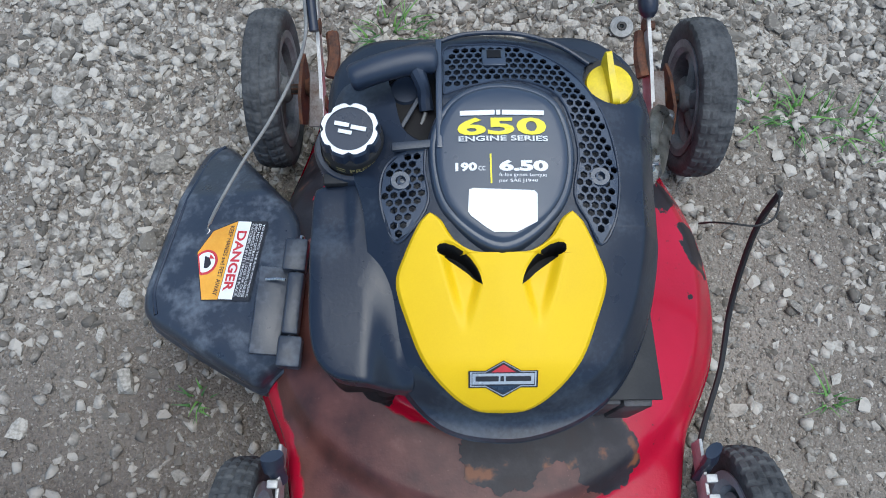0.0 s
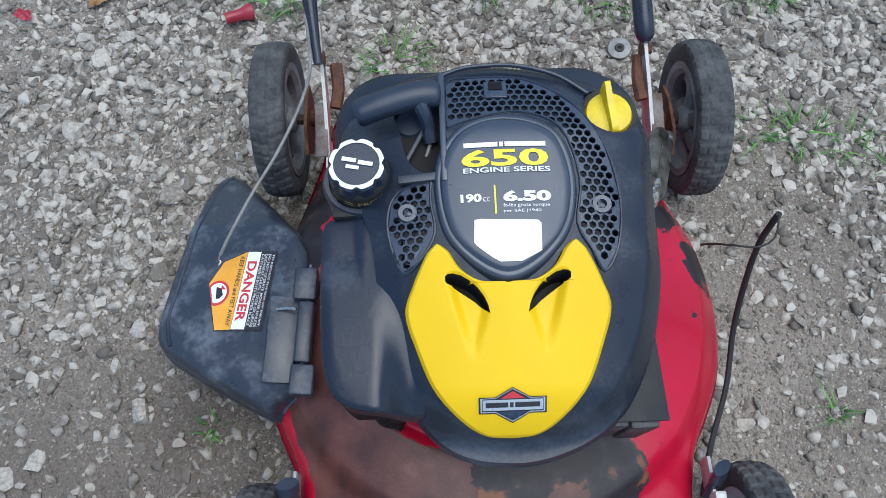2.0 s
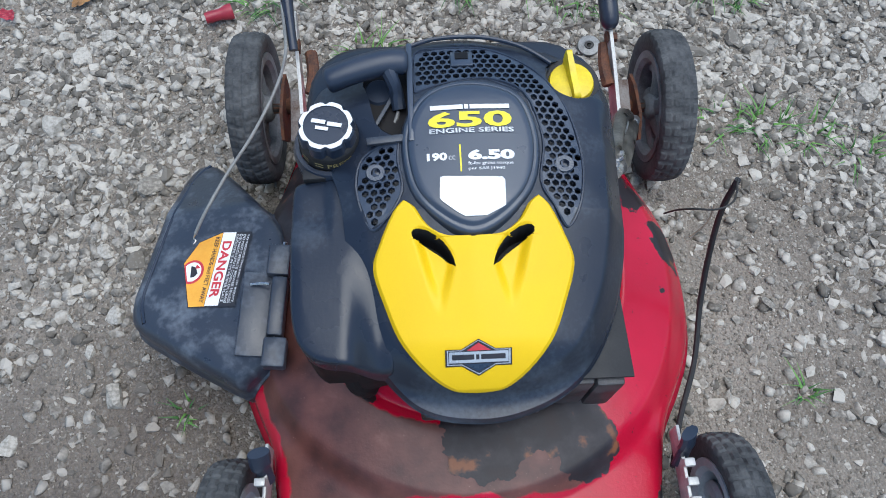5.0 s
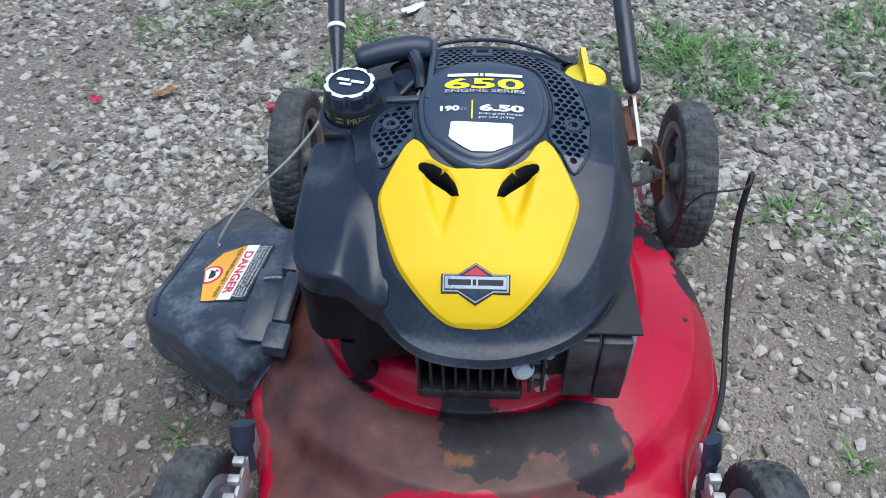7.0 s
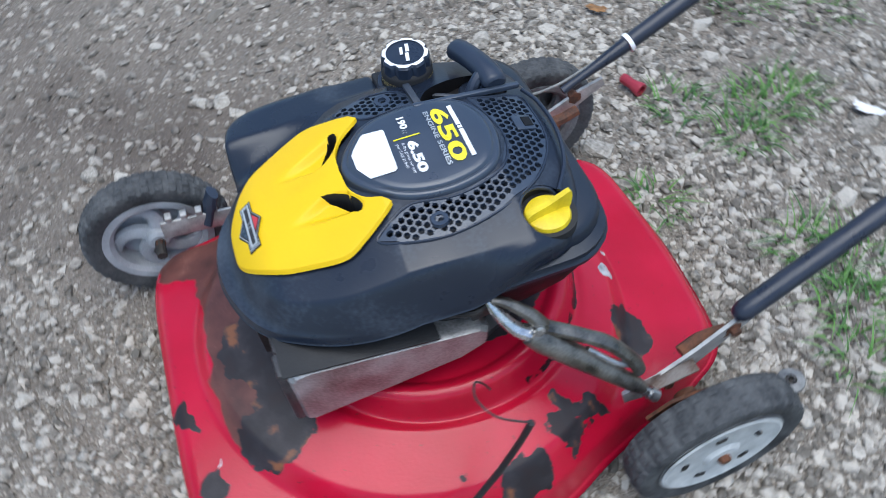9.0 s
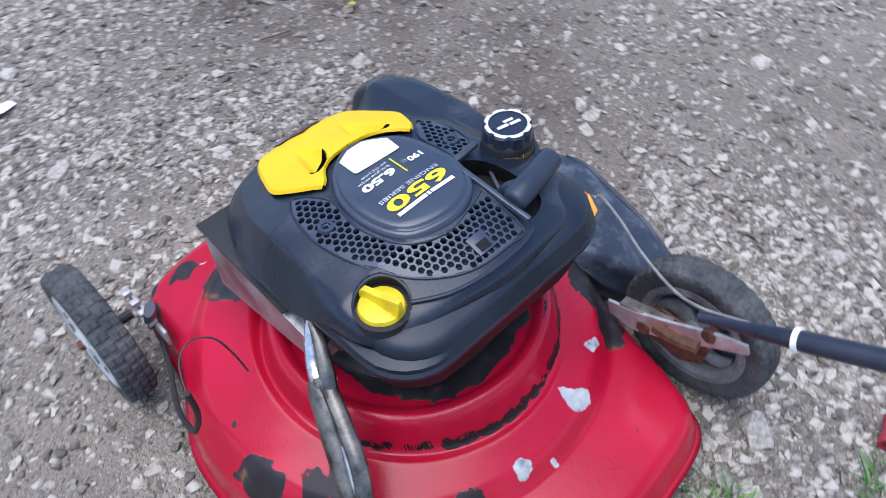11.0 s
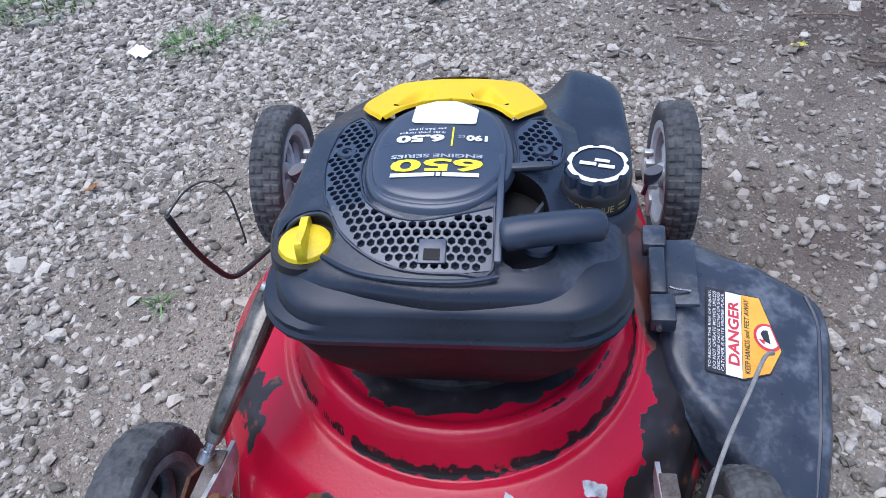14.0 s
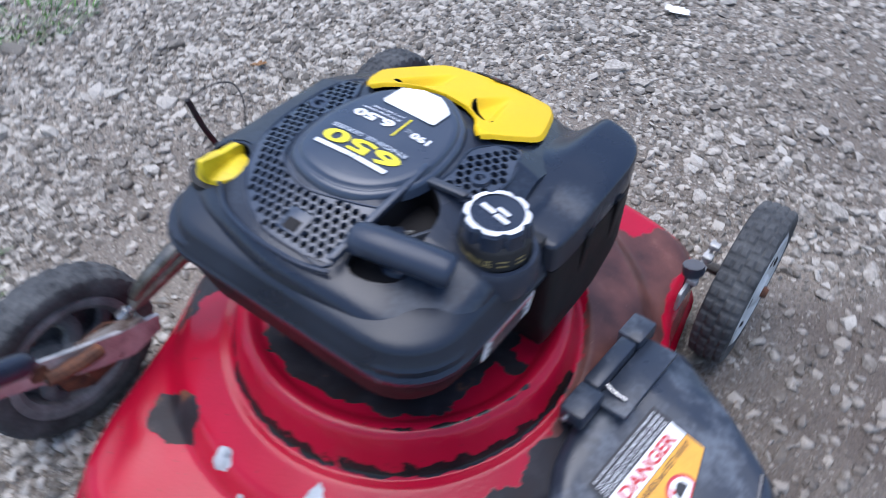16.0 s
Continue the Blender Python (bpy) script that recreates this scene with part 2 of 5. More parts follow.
def ground_material():
    """Dirt mixed with crushed stone dust: pale grains in brown-grey soil."""
    m = material("dirt", (0.165, 0.140, 0.113), (0.315, 0.273, 0.226), rough=0.95, scale=4, bump=0.9, fine=160, spec=0.2)
    n, l = m.node_tree.nodes, m.node_tree.links
    b = n["Principled BSDF"]
    base = b.inputs["Base Color"].links[0].from_socket
    co = next(q for q in n if q.type == "TEX_COORD")
    grain = n.new("ShaderNodeTexVoronoi")
    grain.inputs["Scale"].default_value = 330
    l.new(co.outputs["Object"], grain.inputs["Vector"])
    pick = n.new("ShaderNodeSeparateColor")
    l.new(grain.outputs["Color"], pick.inputs["Color"])
    share = n.new("ShaderNodeMapRange")
    share.inputs["From Min"].default_value, share.inputs["From Max"].default_value = 0.45, 0.75
    l.new(pick.outputs["Red"], share.inputs["Value"])
    tone = n.new("ShaderNodeValToRGB")
    tone.color_ramp.elements[0].color, tone.color_ramp.elements[1].color = (0.14, 0.120, 0.098, 1), (0.37, 0.330, 0.278, 1)
    l.new(pick.outputs["Green"], tone.inputs["Fac"])
    mix = n.new("ShaderNodeMix")
    mix.data_type = "RGBA"
    l.new(share.outputs["Result"], mix.inputs["Factor"])
    l.new(base, mix.inputs["A"])
    l.new(tone.outputs["Color"], mix.inputs["B"])
    dark_soil = n.new("ShaderNodeAttribute")
    dark_soil.attribute_name = "dark_soil"
    darkened = n.new("ShaderNodeMix")
    darkened.data_type = "RGBA"
    l.new(dark_soil.outputs["Fac"], darkened.inputs["Factor"])
    l.new(mix.outputs["Result"], darkened.inputs["A"])
    darkened.inputs["B"].default_value = (0.085, 0.066, 0.056, 1)
    l.new(darkened.outputs["Result"], b.inputs["Base Color"])
    bp = next(q for q in n if q.type == "BUMP")
    bp.inputs["Distance"].default_value, bp.inputs["Strength"].default_value = 0.0035, 0.8
    lumps = n.new("ShaderNodeTexVoronoi")
    lumps.inputs["Scale"].default_value = 110
    l.new(co.outputs["Object"], lumps.inputs["Vector"])
    both = n.new("ShaderNodeMath")
    both.operation = "MULTIPLY_ADD"
    both.inputs[1].default_value = 1.6
    l.new(lumps.outputs["Distance"], both.inputs[0])
    l.new(grain.outputs["Distance"], both.inputs[2])
    h = n.new("ShaderNodeMath")
    h.operation = "SUBTRACT"
    l.new(bp.inputs["Height"].links[0].from_socket, h.inputs[0])
    l.new(both.outputs[0], h.inputs[1])
    l.new(h.outputs[0], bp.inputs["Height"])
    return m


DIRT = ground_material()
ticks = sorted(set([round(-2.4 + 0.03 * i, 3) for i in range(161)] + [-600, -150, -40, -12, -5, -3.2, 3.2, 5, 12, 40, 150, 600]))
gv = [(x, y, lay(x, y) if max(abs(x), abs(y)) < 2.5 else 0.0) for y in ticks for x in ticks]
k = len(ticks)
gf = [(j * k + i, j * k + i + 1, (j + 1) * k + i + 1, (j + 1) * k + i) for j in range(k - 1) for i in range(k - 1)]
ground = tagged(mesh_object("ground", gv, gf, DIRT), "packed grey-brown dirt drive strewn with gravel", "ground", kind="structure")


def dark_soil_at(x, y):
    """Share of darker soil."""
    d = sum(a * math.exp(-((x - cx) / rx) ** 2 - ((y - cy) / ry) ** 2) for cx, cy, rx, ry, a in DARK_SOIL)
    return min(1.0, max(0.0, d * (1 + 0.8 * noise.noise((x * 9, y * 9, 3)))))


# patches of darker soil: centre, radii, strength
DARK_SOIL = ((-0.70, -0.36, 0.30, 0.30, 0.22), (-0.95, 0.15, 0.4, 0.4, 0.12), (-0.85, -0.98, 0.62, 0.42, 0.9), (-1.25, 0.42, 0.3, 0.2, 0.7), (-0.55, 0.80, 0.18, 0.08, 0.5), (-0.46, -0.26, 0.22, 0.22, 0.5), (-0.36, -0.13, 0.10, 0.07, 0.35), (0.55, -0.05, 0.25, 0.3, 0.15))
ground.data.attributes.new("dark_soil", "FLOAT", "POINT").data.foreach_set("value", [dark_soil_at(x, y) for x, y, z in gv])


# ---- lawn mower ----
mower = thing("lawn_mower", "worn red push lawn mower with black engine cover and yellow mask", "lawn mower")

# deck: pressed steel, ring round the engine, falling to the rear and sides
DECK_EDGE = [(0.279, 0.01), (0.278, -0.045), (0.270, -0.085), (0.254, -0.122), (0.228, -0.175), (0.215, -0.24), (0.205, -0.292), (0.16, -0.31), (0.0, -0.312),
             (-0.16, -0.312), (-0.21, -0.29), (-0.222, -0.24), (-0.232, -0.18), (-0.255, -0.125), (-0.273, -0.07), (-0.275, 0.0), (-0.262, 0.08), (-0.235, 0.15), (-0.212, 0.22), (-0.195, 0.29), (-0.16, 0.345),
             (-0.05, 0.36), (0.05, 0.36), (0.15, 0.345), (0.19, 0.29), (0.213, 0.22), (0.237, 0.15), (0.266, 0.082)]


RING = (-0.004, 0.02)


def deck_top(x, y):
    """Height of the pressed deck: a plate for the engine, a rolled ring, a shallow dome, then a rounded fall to the apron."""
    r = math.hypot(x, y)
    rear, front = max(0.0, y / max(r, 1e-6)), max(0.0, -y / max(r, 1e-6))
    side = 1 - rear * rear - front * front
    base = 0.158 + 0.010 * front - 0.006 * rear
    slope = 0.10 * front * front + 0.42 * side + 0.52 * rear * rear
    q = math.hypot(x - RING[0], y - RING[1])
    low = base - slope * max(0.0, r - 0.186)
    low -= (0.015 * front * front + 0.017 * side + 0.016 * rear * rear) * smoothstep(0.246, 0.272, r)
    low += 0.010 * rear * smoothstep(0.285, 0.31, r) * smoothstep(0.09, 0.14, abs(x)) * (1 - smoothstep(0.17, 0.20, abs(x)))
    if low < 0.095:
        low = 0.095 - 0.25 * (0.095 - low)
    if q < 0.150:
        return 0.181
    if q < 0.174:
        return 0.181 + 0.0085 * math.sin(math.pi * (q - 0.150) / 0.026)
    if q < 0.186:
        return 0.1830 + (low - 0.005 - 0.1830) * smoothstep(0.171, 0.186, q)
    return low - 0.005 * (1 - smoothstep(0.186, 0.198, q))


def deck_mesh():
    N, M = 340, 120
    ang, rad = polar_outline(DECK_EDGE, (0, 0), N)
    verts, faces = [], []
    for i in range(M + 1):
        s = 0.1 + 0.9 * i / M
        for a, R in zip(ang, rad):
            r = s * R
            x, y = r * math.cos(a), r * math.sin(a)
            edge = R - r
            z = deck_top(x, y)
            z -= 0.022 * (1 - math.sqrt(max(0.0, 1 - max(0.0, 1 - edge / 0.022) ** 2)))
            verts.append((x, y, z))
    rows = M + 1
    for q, (dz, out) in enumerate(((0.25, 0.002), (0.5, 0.004), (0.75, 0.006), (0.94, 0.008), (1.0, 0.014), (1.02, 0.012))):
        for j, (a, R) in enumerate(zip(ang, rad)):
            top = verts[M * N + j][2]
            z = top + (0.042 - top) * dz
            verts.append(((R + out) * math.cos(a), (R + out) * math.sin(a), z))
        rows += 1
    for i in range(rows - 1):
        for j in range(N):
            faces.append((i * N + j, i * N + (j + 1) % N, (i + 1) * N + (j + 1) % N, (i + 1) * N + j))
    return verts, faces


def red_paint():
    """Glossy red paint, worn through to primer and rust where the fields say so."""
    m = bpy.data.materials.new("worn_red_paint")
    m.use_nodes = True
    n, l = m.node_tree.nodes, m.node_tree.links
    b = n["Principled BSDF"]
    co = n.new("ShaderNodeTexCoord")

    def noise_tex(scale, detail=5):
        t = n.new("ShaderNodeTexNoise")
        t.inputs["Scale"].default_value, t.inputs["Detail"].default_value = scale, detail
        l.new(co.outputs["Object"], t.inputs["Vector"])
        return t.outputs["Fac"]

    def field(name, scale, amount, lo, hi):
        a = n.new("ShaderNodeAttribute")
        a.attribute_name = name
        f = n.new("ShaderNodeMath")
        f.operation = "MULTIPLY_ADD"
        l.new(noise_tex(scale, 8), f.inputs[0])
        f.inputs[1].default_value = amount
        l.new(a.outputs["Fac"], f.inputs[2])
        g = n.new("ShaderNodeMapRange")
        g.inputs["From Min"].default_value, g.inputs["From Max"].default_value = lo + amount / 2, hi + amount / 2
        l.new(f.outputs[0], g.inputs["Value"])
        return g.outputs["Result"]

    def blend(fac, a, c):
        x = n.new("ShaderNodeMix")
        x.data_type = "RGBA"
        l.new(fac, x.inputs["Factor"])
        for s, v in ((x.inputs["A"], a), (x.inputs["B"], c)):
            if isinstance(v, tuple):
                s.default_value = (*v, 1)
            else:
                l.new(v, s)
        return x.outputs["Result"]

    def ramp(fac, stops):
        r = n.new("ShaderNodeValToRGB")
        e = r.color_ramp.elements
        while len(e) < len(stops):
            e.new(0.5)
        for q, (p, c) in zip(e, stops):
            q.position, q.color = p, (*c, 1)
        l.new(fac, r.inputs["Fac"])
        return r.outputs["Color"]

    red = ramp(noise_tex(9), ((0.3, (0.36, 0.003, 0.020)), (0.7, (0.48, 0.006, 0.034))))
    specks = ramp(noise_tex(210, 2), ((0.70, (0, 0, 0)), (0.76, (1, 1, 1))))
    red = blend(specks, red, (0.09, 0.02, 0.02))
    film = ramp(noise_tex(24, 8), ((0.28, (0.050, 0.020, 0.017)), (0.48, (0.098, 0.036, 0.029)), (0.64, (0.138, 0.052, 0.040)), (0.8, (0.24, 0.112, 0.085))))
    film = blend(ramp(noise_tex(160, 3), ((0.58, (0, 0, 0)), (0.78, (0.7, 0.7, 0.7)))), film, (0.11, 0.035, 0.026))
    film = blend(ramp(noise_tex(420, 2), ((0.72, (0, 0, 0)), (0.78, (0.7, 0.7, 0.7)))), film, (0.36, 0.20, 0.16))
    bare = ramp(noise_tex(30, 8), ((0.3, (0.020, 0.010, 0.010)), (0.48, (0.017, 0.014, 0.016)), (0.60, (0.032, 0.026, 0.029)), (0.68, (0.20, 0.078, 0.035))))
    chip = ramp(noise_tex(60, 4), ((0.32, (0.10, 0.105, 0.12)), (0.48, (0.40, 0.42, 0.43)), (0.7, (0.55, 0.57, 0.57))))
    f_film, f_bare, f_chip = field("film", 30, 0.8, 0.47, 0.55), field("bare", 70, 0.9, 0.485, 0.515), field("chip", 90, 0.6, 0.485, 0.515)
    col = blend(f_chip, blend(f_bare, blend(f_film, red, film), bare), chip)
    f_grime = field("grime", 60, 0.85, 0.47, 0.53)
    col = blend(f_grime, col, (0.013, 0.010, 0.011))
    l.new(col, b.inputs["Base Color"])
    rough = n.new("ShaderNodeMix")
    l.new(f_film, rough.inputs["Factor"])
    rough.inputs["A"].default_value, rough.inputs["B"].default_value = 0.24, 0.40
    b.inputs["Specular IOR Level"].default_value = 0.38
    rough2 = n.new("ShaderNodeMix")
    l.new(f_bare, rough2.inputs["Factor"])
    l.new(rough.outputs["Result"], rough2.inputs["A"])
    rough2.inputs["B"].default_value = 0.5
    l.new(rough2.outputs["Result"], b.inputs["Roughness"])
    h = n.new("ShaderNodeMath")
    h.operation = "MULTIPLY_ADD"
    l.new(f_bare, h.inputs[0])
    h.inputs[1].default_value = -0.6
    l.new(noise_tex(300, 3), h.inputs[2])
    bp = n.new("ShaderNodeBump")
    bp.inputs["Strength"].default_value, bp.inputs["Distance"].default_value = 0.25, 0.0008
    l.new(h.outputs[0], bp.inputs["Height"])
    l.new(bp.outputs["Normal"], b.inputs["Normal"])
    return m


# worn places on the deck, as outlines in plan
FILM = [[(-0.265, -0.06), (-0.243, -0.122), (-0.212, -0.19), (-0.202, -0.30), (-0.165, -0.30), (-0.135, -0.255), (-0.07, -0.25), (0.035, -0.252), (0.11, -0.247), (0.16, -0.205), (0.11, -0.178), (0.0, -0.180),
         (-0.08, -0.162), (-0.146, -0.114), (-0.175, -0.07), (-0.19, 0.0), (-0.20, 0.06), (-0.23, 0.10), (-0.27, 0.05)]]
BARE = [[(-0.034, -0.150), (0.008, -0.154), (0.028, -0.164), (0.057, -0.160), (0.100, -0.146), (0.134, -0.152), (0.155, -0.176), (0.162, -0.205), (0.149, -0.226), (0.122, -0.239), (0.102, -0.238), (0.091, -0.217), (0.066, -0.205), (0.050, -0.213), (0.034, -0.236), (0.011, -0.237), (-0.017, -0.230), (-0.029, -0.216), (-0.034, -0.188)],
        [(0.036, -0.290), (0.062, -0.284), (0.076, -0.278), (0.070, -0.300), (0.045, -0.308)], [(0.128, -0.268), (0.150, -0.262), (0.175, -0.275), (0.160, -0.290), (0.135, -0.288)],
        [(0.222, 0.131), (0.247, 0.109), (0.219, 0.085), (0.205, 0.092), (0.206, 0.110)], [(0.233, 0.076), (0.262, 0.078), (0.272, 0.043), (0.272, 0.009), (0.243, 0.020), (0.236, 0.051)],
        [(0.212, 0.170), (0.218, 0.135), (0.214, 0.110), (0.186, 0.098), (0.183, 0.106), (0.203, 0.125), (0.192, 0.146)], [(0.165, 0.225), (0.125, 0.213), (0.098, 0.223), (0.088, 0.25), (0.12, 0.264), (0.155, 0.258)],
        [(-0.200, 0.022), (-0.222, -0.011), (-0.252, 0.07), (-0.250, 0.162), (-0.231, 0.182), (-0.178, 0.225), (-0.158, 0.208), (-0.172, 0.186), (-0.189, 0.165), (-0.186, 0.13), (-0.203, 0.104), (-0.197, 0.068), (-0.207, 0.05)],
        [(0.09, 0.130), (0.06, 0.158), (0.02, 0.164), (-0.03, 0.160), (-0.085, 0.144), (-0.12, 0.115), (-0.13, 0.0), (-0.1, -0.1), (0.09, -0.1), (0.12, 0.0), (0.115, 0.085)],
        [(0.20, -0.262), (0.214, -0.24), (0.222, -0.262), (0.212, -0.285)], [(0.185, -0.29), (0.20, -0.28), (0.205, -0.30), (0.19, -0.305)], [(0.036, 0.250), (0.047, 0.251), (0.046, 0.242), (0.038, 0.242)],
        [(-0.06, 0.030), (-0.15, 0.04), (-0.155, 0.02), (-0.06, 0.0)], [(-0.132, -0.128), (-0.118, -0.130), (-0.105, -0.143), (-0.120, -0.142)], [(0.235, -0.02), (0.240, -0.02), (0.240, -0.026), (0.235, -0.026)]]
CHIP = [[(0.042 + 0.0115 * math.cos(q), 0.247 + 0.0105 * math.sin(q)) for q in (0, 0.8, 1.6, 2.4, 3.1, 3.9, 4.7, 5.5)], [(-0.054, 0.211), (-0.069, 0.224), (-0.088, 0.236), (-0.080, 0.247), (-0.051, 0.246), (-0.053, 0.23)],
        [(0.002, 0.258), (0.010, 0.260), (0.008, 0.267), (0.001, 0.266)], [(-0.128, 0.196), (-0.150, 0.196), (-0.152, 0.206), (-0.132, 0.208)], [(0.118, -0.262), (0.13, -0.262), (0.128, -0.27)]]


def arc_band(r0, r1, start, end, n=20):
    at = [radians(start + (end - start) * k / (n - 1)) for k in range(n)]
    return [(RING[0] + r0 * math.cos(a), RING[1] + r0 * math.sin(a)) for a in at] + [(RING[0] + r1 * math.cos(a), RING[1] + r1 * math.sin(a)) for a in at[::-1]]


# black grease in the groove outside the ring and on its crest
GRIME = [arc_band(0.1812, 0.1862, 58, 192), arc_band(0.1812, 0.1840, 20, 62), arc_band(0.1640, 0.1665, 120, 172)]


def nearest_on(x, y, poly):
    best, at = 9.0, (x, y)
    for (ax, ay), (bx, by) in zip(poly, poly[1:] + poly[:1]):
        dx, dy = bx - ax, by - ay
        t = min(1, max(0, ((x - ax) * dx + (y - ay) * dy) / max(1e-12, dx * dx + dy * dy)))
        px, py = ax + t * dx, ay + t * dy
        d = math.hypot(px - x, py - y)
        if d < best:
            best, at = d, (px, py)
    return best, at


def spread(spots, x, y, soft):
    """1 well inside a worn outline, 0 well outside, 0.5 on its edge."""
    best = 0.0
    for poly in spots:
        if min(p[0] for p in poly) - soft < x < max(p[0] for p in poly) + soft and min(p[1] for p in poly) - soft < y < max(p[1] for p in poly) + soft:
            d = nearest_on(x, y, poly)[0]
            best = max(best, 0.5 + (d if inside(x, y, poly) else -d) / (2 * soft))
    return min(1.0, max(0.0, best))


RED_PAINT = red_paint()
dv, df = deck_mesh()
deck = mesh_object("deck", dv, df, RED_PAINT, mower, "dented red steel deck with rust and bare patches")
for key, spots, soft in (("film", FILM, 0.022), ("bare", BARE, 0.013), ("chip", CHIP, 0.008), ("grime", GRIME, 0.005)):
    deck.data.attributes.new(key, "FLOAT", "POINT").data.foreach_set("value", [spread(spots, v[0], v[1], soft) for v in dv])


# wheels
R_TYRE = 0.103


def tyre_mesh(lugs, deep, slant):
    """Tyre with a cut tread, turned about z."""
    bm = bmesh.new()
    A = lugs * 8
    prof = [(0.074, -0.017), (0.085, -0.0215), (0.095, -0.0215)]
    prof += [(R_TYRE - 0.0035 * (abs(w) / 0.0195) ** 3, w) for w in np.linspace(-0.0195, 0.0195, 15)]
    prof += [(0.095, 0.0215), (0.085, 0.0215), (0.074, 0.017)]
    rings = []
    for r, w in prof:
        ring = []
        for j in range(A):
            a = 2 * math.pi * j / A
            cut = 0.0
            if abs(w) < 0.0196 and r > 0.096:
                ph = (j / 8 + (0.5 if w > 0 else 0.0) + slant * abs(w) / 0.0195) % 1.0
                cut = deep if (ph < 0.3 and abs(w) > 0.002) or abs(w) < 0.0015 or 0.0105 < abs(w) < 0.0125 else 0.0
            ring.append(bm.verts.new(((r - cut) * math.cos(a), (r - cut) * math.sin(a), float(w))))
        rings.append(ring)
    for q, w in zip(rings, rings[1:] + rings[:1]):
        for j in range(A):
            bm.faces.new((q[j], q[(j + 1) % A], w[(j + 1) % A], w[j]))
    return bm


def wheel(label, tread, rim_mat, m, disc):
    w = new("wheel")
    w.parent = mower
    tagged(w, label=label)
    part("tyre", tyre_mesh(*tread), RUBBER, w, sharp=30)
    bm = bmesh.new()
    lathe(bm, [(0.060, 0.014), (0.066, 0.019), (0.0755, 0.0195), (0.0755, -0.0195), (0.066, -0.019), (0.060, -0.014), (0.060, 0.014)], Matrix(), 48)
    lathe(bm, [(0.0, 0.021), (0.012, 0.021), (0.017, 0.017), (0.019, 0.010), (0.019, -0.014), (0.014, -0.020), (0.0, -0.020)], Matrix(), 24)
    lathe(bm, [(0.015, -0.006), (0.062, -0.012), (0.062, -0.015), (0.015, -0.010), (0.015, -0.006)], Matrix(), 40)
    for i in range(5):
        a0 = 2 * math.pi * i / 5
        pts = [((0.014 + 0.05 * s) * math.cos(a0 + 0.8 * s * s), (0.014 + 0.05 * s) * math.sin(a0 + 0.8 * s * s), 0.004 - 0.004 * s) for s in np.linspace(0, 1, 7)]
        tube(bm, pts, [0.013 - 0.004 * s for s in np.linspace(0, 1, 7)], 8, 0.7)
    part("rim", bm, rim_mat, w)
    bm = bmesh.new()
    lathe(bm, [(0.0, -0.0235), (0.018, -0.0235), (0.023, -0.0195), (0.064, -0.0195), (0.069, -0.022), (0.0735, -0.0205)], Matrix(), 48)
    part("wheel_disc", bm, disc, w, "pale grey plastic wheel disc")
    for i in range(5):
        bm = bmesh.new()
        box(bm, (0.007, 0.013, 0.003), pose(0, 0, 0, 0, 0, 72 * i + 20) @ Matrix.Translation((0.046, 0, -0.0198)), 0.001)
        part("vent_slot", bm, BLACK_MATT, w)
    bm = bmesh.new()
    lathe(bm, [(0.0, -0.030), (0.006, -0.030), (0.0075, -0.027), (0.0075, 0.030), (0.0, 0.030)], Matrix(), 6)
    part("axle_bolt", bm, RUST, w)
    w.matrix_basis = m
    return w


# local +z of a wheel points inwards to the deck
REAR_R, REAR_L, FRONT_R, FRONT_L = (0.284, 0.256), (-0.266, 0.276), (0.280, -0.290), (-0.270, -0.295)
wheel("rear wheel with barred black tyre and pale disc", (34, 0.0016, 0.0), RIM_DARK, pose(*REAR_R, R_TYRE, 90, 15, -90), RIM_PALE)
wheel("rear wheel with dusty worn black tyre", (40, 0.0018, 0.4), RIM_DARK, pose(*REAR_L, R_TYRE, 90, 0, 90), RIM_PALE)
wheel("front wheel with ribbed black tyre and grey spokes", (36, 0.0022, 0.0), RIM_GREY, pose(*FRONT_R, R_TYRE, 90, 30, -90), RIM_PALE)
wheel("front wheel with ribbed black tyre and grey spokes", (36, 0.0022, 0.0), RIM_GREY, pose(*FRONT_L, R_TYRE, 90, 0, 90), RIM_PALE)

